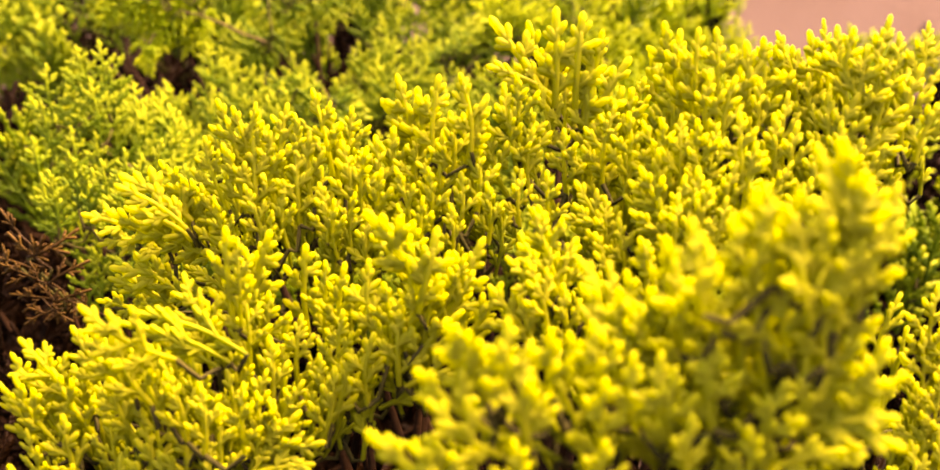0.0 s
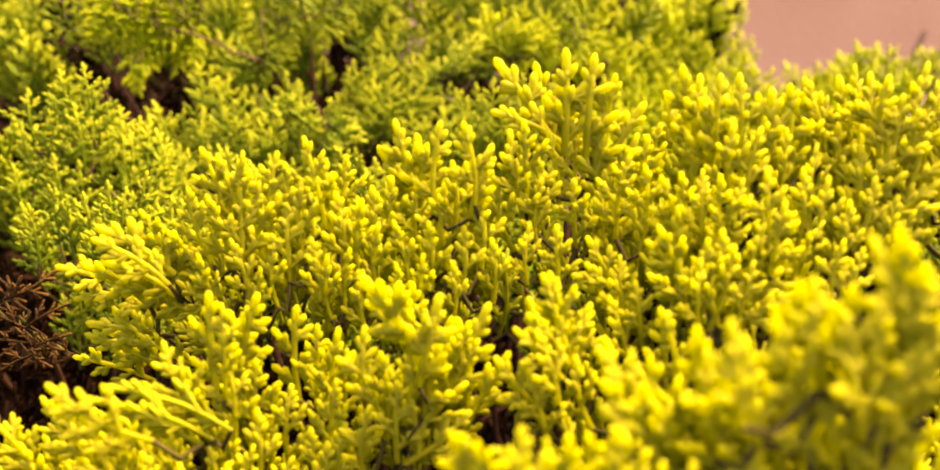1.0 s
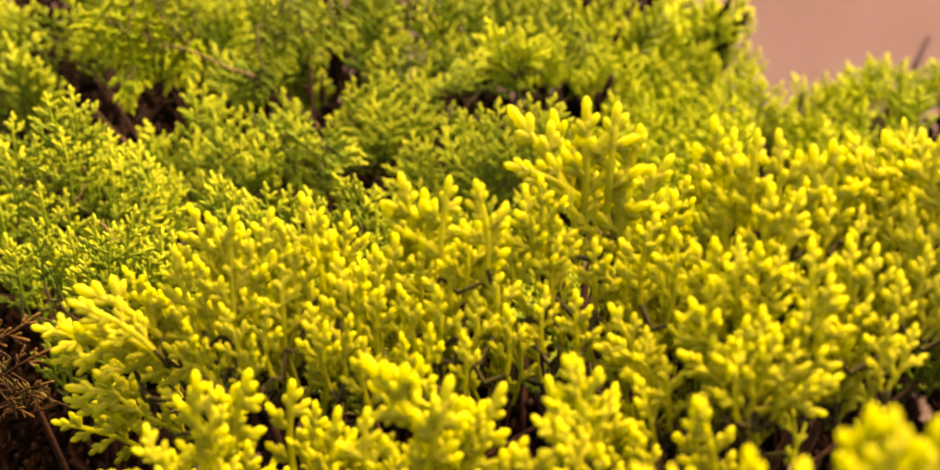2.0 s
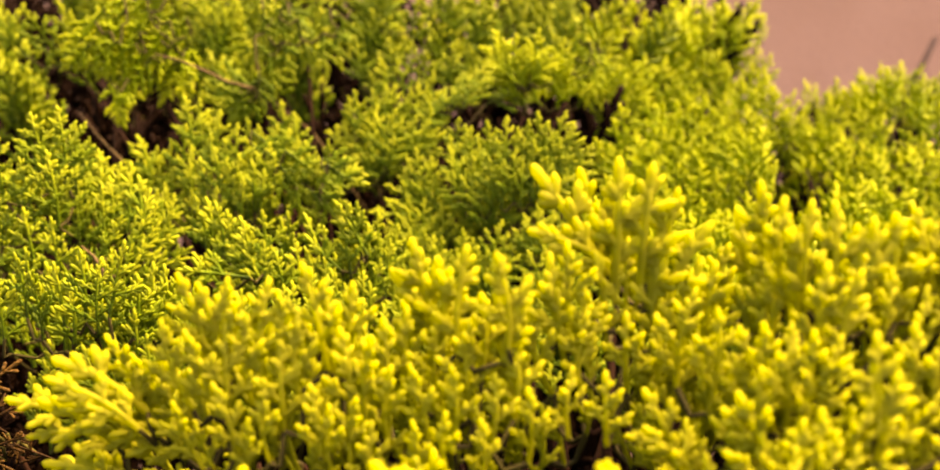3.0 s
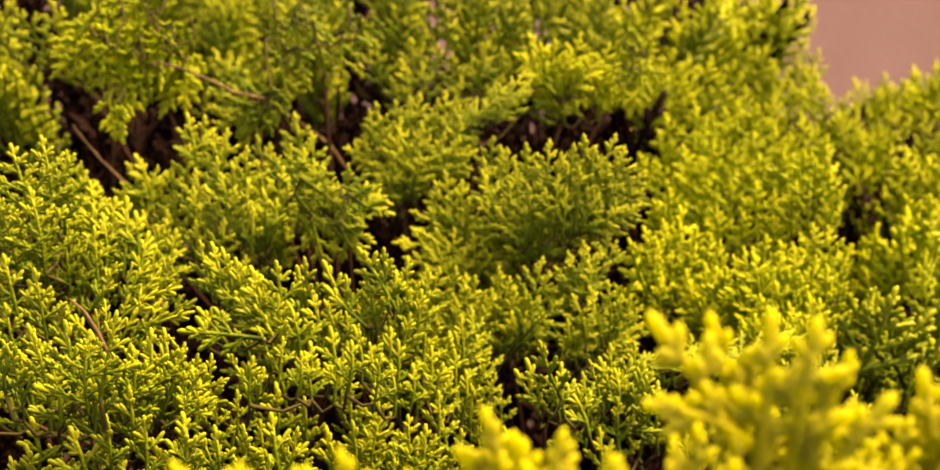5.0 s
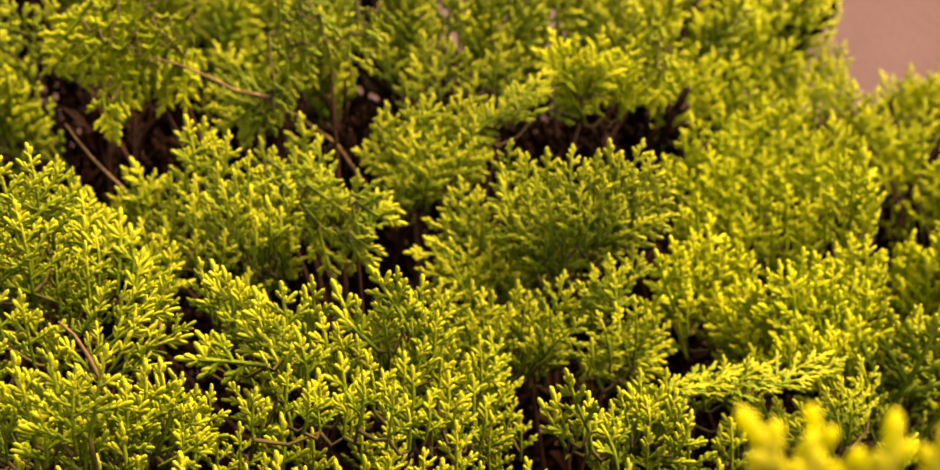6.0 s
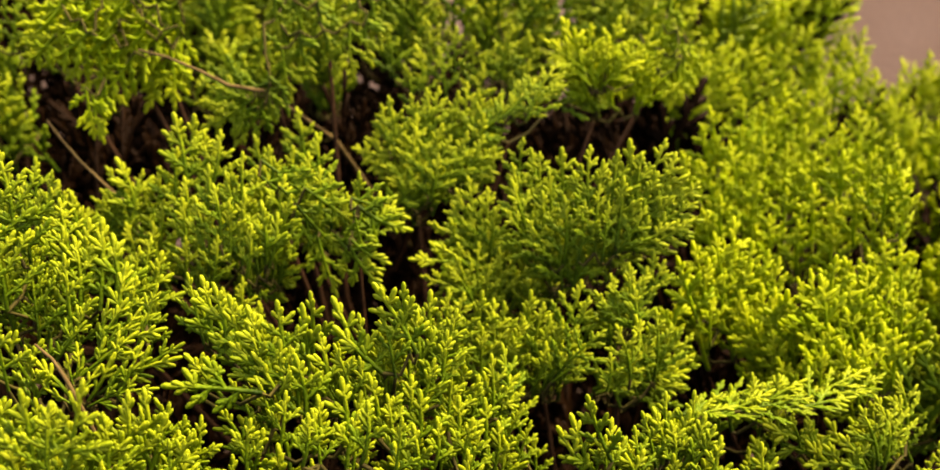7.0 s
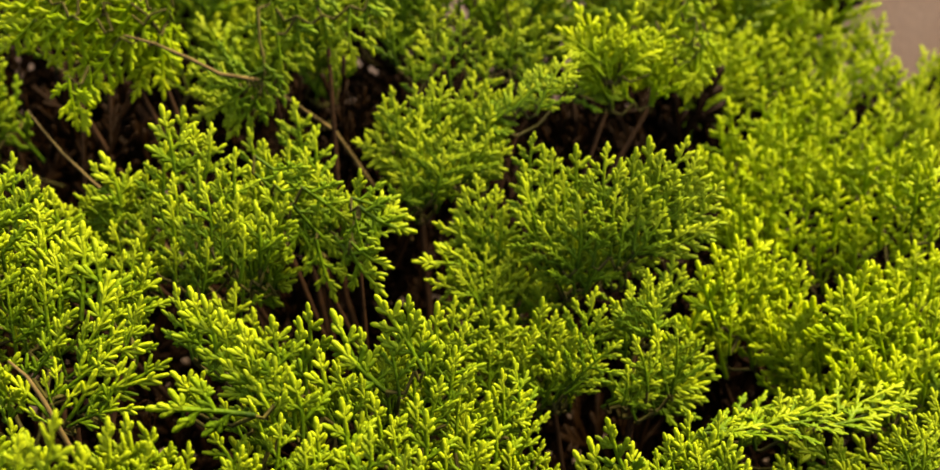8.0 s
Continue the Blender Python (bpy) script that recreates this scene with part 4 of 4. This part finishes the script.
bough(back, [(43, 470, 618, 35, 469, 596), (46, 474, 632, 40, 474, 605), (50, 468, 609, 34, 470, 591), (51, 473, 626, 43, 472, 603), (51, 465, 598, 31, 468, 586), (56, 471, 618, 41, 472, 598), (59, 466, 599, 37, 470, 586), (60, 468, 607, 40, 471, 590), (61, 470, 615, 42, 472, 593)], GREEN, rng)
bough(back, [(-61, 479, 575, -36, 485, 571), (-56, 475, 568, -33, 480, 562), (-53, 489, 589, -33, 491, 577), (-49, 479, 582, -36, 481, 571), (-43, 475, 573, -33, 474, 556), (-43, 495, 596, -33, 494, 574), (-41, 476, 578, -33, 475, 557), (-41, 496, 603, -35, 495, 580)], GREEN, rng)
bough(back, [(-36, 495, 609, -34, 494, 580), (-34, 490, 592, -32, 489, 568), (-31, 481, 582, -30, 480, 555), (-27, 492, 605, -30, 491, 578), (-26, 480, 572, -28, 478, 550), (-24, 488, 596, -26, 487, 572), (-21, 485, 578, -22, 484, 553), (-13, 489, 584, -16, 487, 558)], GREEN, rng)
bough(back, [(-8, 489, 577, -14, 488, 552), (-2, 485, 568, -9, 485, 551), (2, 490, 588, 1, 489, 566), (3, 488, 575, -4, 487, 553), (9, 489, 583, 4, 488, 558), (14, 485, 574, 6, 486, 559), (18, 487, 581, 13, 487, 562), (31, 487, 582, 20, 487, 566), (46, 486, 582, 26, 489, 569)], GREEN, rng)
bough(back, [(-253, 535, 660, -233, 533, 676), (-252, 531, 650, -236, 530, 663), (-248, 532, 654, -224, 530, 670), (-248, 538, 668, -228, 536, 684), (-241, 531, 651, -219, 528, 665), (-236, 533, 658, -217, 532, 674), (-234, 538, 668, -215, 536, 684), (-232, 532, 645, -209, 529, 663), (-226, 534, 653, -207, 532, 670), (-225, 533, 639, -205, 531, 658)], LIME, rng)
bough(back, [(-221, 539, 666, -202, 537, 682), (-217, 530, 635, -199, 529, 655), (-215, 518, 619, -216, 518, 639), (-214, 536, 648, -195, 534, 665), (-211, 518, 617, -213, 518, 636), (-206, 541, 661, -190, 539, 677), (-206, 539, 635, -194, 539, 656), (-200, 542, 647, -188, 541, 667), (-198, 540, 629, -187, 540, 652), (-193, 542, 639, -187, 542, 661), (-183, 539, 631, -183, 540, 655)], LIME, rng)
bough(back, [(-174, 544, 641, -146, 536, 642), (-173, 541, 633, -150, 535, 638), (-170, 536, 621, -145, 533, 636), (-167, 536, 623, -144, 532, 632), (-164, 541, 634, -139, 537, 643), (-153, 534, 613, -139, 533, 632), (-143, 546, 646, -139, 546, 668), (-134, 538, 625, -135, 539, 647), (-132, 552, 659, -134, 552, 684)], GREEN, rng, fills=0.5)
bough(back, [(-126, 543, 635, -129, 543, 657), (-121, 555, 665, -123, 555, 686), (-115, 547, 644, -120, 547, 665), (-108, 552, 657, -112, 552, 679), (-103, 547, 645, -108, 547, 666), (-95, 547, 647, -96, 548, 670), (-93, 558, 663, -94, 558, 687), (-87, 552, 652, -88, 553, 674), (-82, 558, 660, -86, 558, 682)], GREEN, rng, fills=0.5)
bough(back, [(-82, 590, 670, -79, 589, 646), (-72, 583, 650, -69, 582, 631), (-66, 587, 661, -63, 586, 640), (-60, 591, 673, -59, 590, 649), (-54, 586, 659, -50, 585, 635), (-45, 590, 671, -44, 589, 647), (-35, 588, 665, -36, 587, 641), (-29, 583, 651, -34, 583, 632), (-23, 586, 661, -33, 587, 644), (-14, 590, 672, -19, 590, 647), (-5, 589, 669, -9, 589, 645), (-4, 584, 654, -12, 584, 633)], GREEN, rng, fills=0.2)
bough(back, [(1, 550, 667, 19, 552, 654), (5, 550, 666, 22, 551, 648), (9, 554, 677, 19, 554, 658), (15, 552, 672, 22, 552, 650), (23, 554, 675, 27, 554, 648), (33, 555, 669, 29, 555, 647), (38, 558, 678, 34, 558, 655), (46, 555, 667, 35, 556, 648), (50, 552, 658, 35, 554, 647), (51, 554, 663, 36, 556, 648), (55, 557, 673, 49, 557, 650)], LIME, rng, fills=1.6)
bough(back, [(-228, 456, 612, -228, 453, 591), (-221, 457, 616, -222, 455, 596), (-214, 455, 612, -216, 452, 592), (-211, 460, 621, -213, 457, 600), (-207, 452, 609, -209, 450, 593), (-202, 455, 617, -206, 452, 597), (-199, 453, 613, -208, 452, 599)], GREEN, rng)
bough(back, [(-12, 502, 626, -11, 501, 603), (4, 483, 625, 6, 482, 599), (14, 471, 629, 16, 470, 603), (31, 473, 631, 33, 472, 605)], GREEN_SLIM, rng, fills=0.4)
bough(back, [(-160, 478, 637, -157, 476, 611), (-155, 487, 635, -159, 485, 610)], GREEN_SLIM, rng, fills=0.0)
bough(back, [(38, 581, 633, 53, 582, 652), (47, 582, 634, 63, 582, 649), (52, 585, 642, 64, 586, 659), (57, 582, 635, 71, 582, 648), (62, 588, 651, 67, 590, 671), (67, 583, 638, 74, 585, 657), (71, 591, 662, 72, 594, 686), (74, 580, 629, 77, 583, 651), (75, 586, 647, 76, 589, 668), (80, 581, 633, 80, 584, 654)], LIME, rng, fills=0.6)
bare_twig(back, [(-70, 600, 540), (-110, 575, 610), (-138, 540, 640), (-150, 520, 645), (-162, 520, 651), (-178, 522, 657), (-192, 524, 660)], 0.0012)
bare_twig(back, [(-160, 530, 530), (-190, 520, 572), (-212, 517, 596), (-225, 521, 607), (-235, 525, 617), (-242, 528, 625)], 0.0009)
inner_leaves(back, [(-0.36, 0.10, 0.48, 0.70, 0.38, 0.540, 150, 2.0), (-0.46, 0.12, 0.50, 0.66, 0.20, 0.42, 28, 4.0)], 63)
rear = shrub_of("thuja_shrub", (-0.14, 0.68, 0.0), "tall green thuja shrub closing the hedge behind", 0.50, 8)
crest(rear, [(-192, 620, 665), (-162, 620, 669), (-135, 620, 664), (-219, 620, 663)], GREEN_FAR, rng)
crest(rear, [(-75, 620, 694), (-43, 620, 700), (-19, 620, 706), (12, 620, 699), (-95, 620, 686)], GREEN_FAR, rng)
crest(rear, [(42, 640, 696), (71, 640, 693), (101, 640, 681), (56, 640, 680)], GREEN_FAR, rng)
crest(rear, [(-237, 700, 712), (-182, 700, 717), (-128, 700, 717), (-74, 700, 723), (-20, 700, 726)], GREEN_FAR, rng)
crest(rear, [(26, 700, 720), (71, 700, 716), (117, 700, 717), (163, 700, 704)], GREEN_FAR, rng)
bank(rear, (-0.50, 0.10, 0.66, 0.79), (0.69, 0.755), 17, GREEN_FAR, 1.55, rng)
bank(rear, (-0.44, -0.30, 0.46, 0.60), (0.61, 0.67), 5, GREEN_FAR, 1.15, rng)
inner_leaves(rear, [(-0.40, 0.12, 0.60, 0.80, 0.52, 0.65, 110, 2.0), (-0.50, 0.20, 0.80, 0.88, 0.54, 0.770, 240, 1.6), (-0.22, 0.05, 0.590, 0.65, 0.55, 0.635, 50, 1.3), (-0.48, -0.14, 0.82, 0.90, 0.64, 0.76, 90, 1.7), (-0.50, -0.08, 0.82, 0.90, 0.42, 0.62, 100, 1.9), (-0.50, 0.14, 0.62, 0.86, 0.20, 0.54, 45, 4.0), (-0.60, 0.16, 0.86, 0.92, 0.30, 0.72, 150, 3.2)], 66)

# ---- side row: broad mounds before the wall ----
rng = random.Random(8)
side = shrub_of("thuja_shrub", (0.19, 0.55, 0.0), "broad yellow-green thuja shrub with soft rounded mounds", 0.45, 4)
bank(side, (0.20, 0.46, 0.50, 0.64), (0.575, 0.605), 7, LIME_FAR, 1.2, rng)
bough(side, [(87, 472, 559, 99, 471, 535), (90, 468, 554, 104, 468, 531), (96, 476, 567, 100, 475, 536), (97, 451, 543, 108, 451, 524), (97, 461, 551, 103, 460, 530), (101, 474, 566, 102, 473, 540), (102, 469, 564, 106, 468, 534), (104, 464, 564, 111, 462, 534), (104, 458, 577, 111, 457, 548)], LIME, rng)
bough(side, [(107, 447, 548, 108, 446, 532), (108, 458, 581, 115, 456, 551), (110, 455, 563, 114, 453, 539), (112, 445, 552, 113, 444, 534), (113, 458, 578, 119, 456, 551), (115, 449, 560, 118, 448, 540), (118, 445, 555, 130, 444, 532), (119, 462, 586, 124, 461, 555), (123, 454, 566, 132, 453, 543)], LIME, rng)
bough(side, [(124, 443, 551, 129, 442, 530), (127, 462, 577, 130, 461, 550), (128, 446, 557, 134, 444, 534), (135, 465, 580, 138, 463, 551), (137, 458, 567, 139, 457, 544), (139, 451, 560, 142, 449, 534), (144, 450, 558, 146, 449, 535), (145, 463, 576, 146, 462, 547), (150, 460, 572, 152, 459, 546)], LIME, rng)
bough(side, [(140, 494, 574, 147, 493, 554), (145, 491, 575, 151, 490, 556), (149, 491, 580, 153, 490, 559), (155, 491, 585, 158, 490, 562), (163, 491, 584, 166, 490, 562)], LIME, rng)
bough(side, [(56, 472, 580, 65, 470, 557), (61, 472, 569, 56, 470, 547), (66, 485, 583, 74, 483, 559), (72, 481, 577, 73, 479, 553), (74, 475, 563, 75, 473, 542), (75, 507, 593, 81, 505, 574), (76, 487, 587, 81, 485, 559), (80, 480, 572, 80, 478, 549)], LIME, rng)
bough(side, [(83, 507, 599, 86, 505, 577), (84, 486, 585, 85, 483, 557), (86, 494, 592, 88, 492, 570), (87, 477, 563, 87, 474, 538), (92, 482, 574, 87, 480, 549), (93, 486, 583, 92, 484, 560), (100, 485, 580, 100, 483, 557), (105, 484, 577, 104, 482, 555)], LIME, rng)
bough(side, [(78, 563, 609, 89, 564, 586), (87, 557, 606, 97, 557, 581), (93, 583, 620, 104, 584, 594), (98, 588, 630, 107, 589, 606), (107, 572, 613, 114, 572, 584), (115, 582, 621, 121, 583, 595), (116, 590, 636, 127, 590, 606), (117, 563, 606, 119, 564, 577), (117, 552, 596, 119, 552, 564), (120, 537, 582, 123, 537, 557), (126, 576, 616, 131, 576, 587)], LIME, rng)
bough(side, [(128, 541, 596, 130, 541, 568), (130, 600, 631, 137, 601, 601), (134, 535, 580, 137, 535, 555), (139, 574, 613, 141, 574, 581), (142, 541, 597, 145, 541, 569), (147, 625, 631, 152, 626, 599), (148, 529, 594, 151, 529, 570), (148, 527, 580, 152, 527, 555), (150, 563, 610, 150, 563, 581), (158, 637, 635, 164, 637, 597), (158, 526, 600, 160, 526, 574), (159, 600, 619, 161, 600, 588)], LIME, rng)
bough(side, [(160, 508, 615, 162, 508, 589), (162, 557, 612, 165, 557, 583), (163, 531, 617, 165, 531, 594), (169, 517, 621, 173, 517, 599), (169, 509, 609, 172, 509, 584), (169, 630, 635, 172, 631, 599), (171, 516, 593, 175, 516, 569), (176, 592, 614, 178, 593, 587), (177, 611, 621, 176, 612, 589), (180, 544, 624, 179, 545, 600), (202, 631, 629, 206, 631, 596), (206, 614, 621, 206, 615, 589)], LIME, rng)
bough(side, [(219, 497, 571, 224, 499, 542), (236, 521, 591, 241, 523, 558), (251, 520, 584, 257, 522, 550), (258, 598, 612, 264, 601, 574), (262, 558, 605, 268, 560, 569), (270, 517, 563, 273, 519, 528), (272, 650, 634, 278, 653, 593)], LIME, rng)
bough(side, [(281, 623, 631, 287, 626, 592), (286, 599, 625, 292, 601, 587), (288, 565, 608, 296, 567, 568), (302, 629, 657, 310, 632, 614), (305, 549, 591, 308, 551, 551), (319, 612, 653, 325, 615, 611), (322, 592, 634, 326, 595, 592)], LIME, rng)
inner_leaves(side, [(0.06, 0.46, 0.50, 0.66, 0.40, 0.57, 120, 2.0), (0.08, 0.40, 0.60, 0.72, 0.46, 0.580, 90, 1.5)], 64)
side_far = shrub_of("thuja_shrub", (0.24, 0.74, 0.0), "yellow-green thuja shrub before a plastered wall", 0.45, 9)
crest(side_far, [(147, 740, 692), (182, 740, 688), (205, 740, 697), (240, 740, 698)], LIME_FAR, rng)
crest(side_far, [(249, 800, 684), (274, 800, 705), (230, 800, 715), (284, 800, 669)], LIME_FAR, rng)
crest(side_far, [(367, 800, 651), (407, 800, 663), (449, 800, 657), (484, 800, 663)], LIME_FAR, rng)
crest(side_far, [(379, 820, 656), (399, 820, 662), (421, 820, 664), (442, 820, 661)], LIME_FAR, rng)
crest(side_far, [(464, 820, 660), (485, 820, 659), (510, 820, 658), (534, 820, 657)], LIME_FAR, rng)
crest(side_far, [(352, 780, 644), (375, 780, 646), (398, 780, 648), (424, 780, 647), (451, 780, 645)], LIME_FAR, rng)
crest(side_far, [(317, 800, 646), (342, 800, 638), (366, 800, 644), (334, 800, 616), (359, 800, 617)], LIME_FAR, rng)
bank(side_far, (0.08, 0.27, 0.74, 0.82), (0.705, 0.725), 6, LIME_FAR, 1.35, rng)
bank(side_far, (0.28, 0.58, 0.64, 0.88), (0.600, 0.645), 5, LIME_FAR, 1.4, rng)
bough(side_far, [(91, 651, 658, 91, 651, 630), (100, 647, 667, 100, 646, 634), (109, 651, 658, 105, 650, 630), (111, 662, 643, 107, 661, 615), (117, 657, 669, 114, 657, 635), (130, 667, 652, 122, 667, 624), (134, 674, 665, 128, 674, 631), (141, 671, 639, 125, 672, 618), (152, 680, 663, 142, 680, 627), (163, 682, 650, 152, 682, 619), (171, 689, 661, 172, 688, 631)], LIME, rng)
bough(side_far, [(183, 692, 642, 184, 691, 611), (209, 703, 636, 210, 702, 605), (212, 742, 669, 216, 741, 634), (224, 743, 655, 226, 742, 616), (232, 728, 644, 233, 727, 610), (253, 731, 650, 253, 730, 619), (254, 714, 642, 252, 713, 609), (257, 779, 662, 256, 779, 621), (263, 707, 623, 263, 706, 594), (264, 764, 658, 262, 763, 623), (271, 713, 638, 270, 713, 605), (278, 708, 623, 278, 707, 594)], LIME, rng)
inner_leaves(side_far, [(0.06, 0.58, 0.78, 0.92, 0.34, 0.63, 170, 2.2), (0.06, 0.56, 0.64, 0.80, 0.40, 0.56, 80, 2.0), (0.10, 0.26, 0.80, 0.88, 0.54, 0.750, 90, 1.6), (0.10, 0.36, 0.74, 0.80, 0.50, 0.625, 70, 1.5), (0.06, 0.60, 0.64, 0.92, 0.20, 0.48, 28, 4.0), (0.10, 0.60, 0.88, 0.93, 0.30, 0.62, 90, 3.2)], 67)
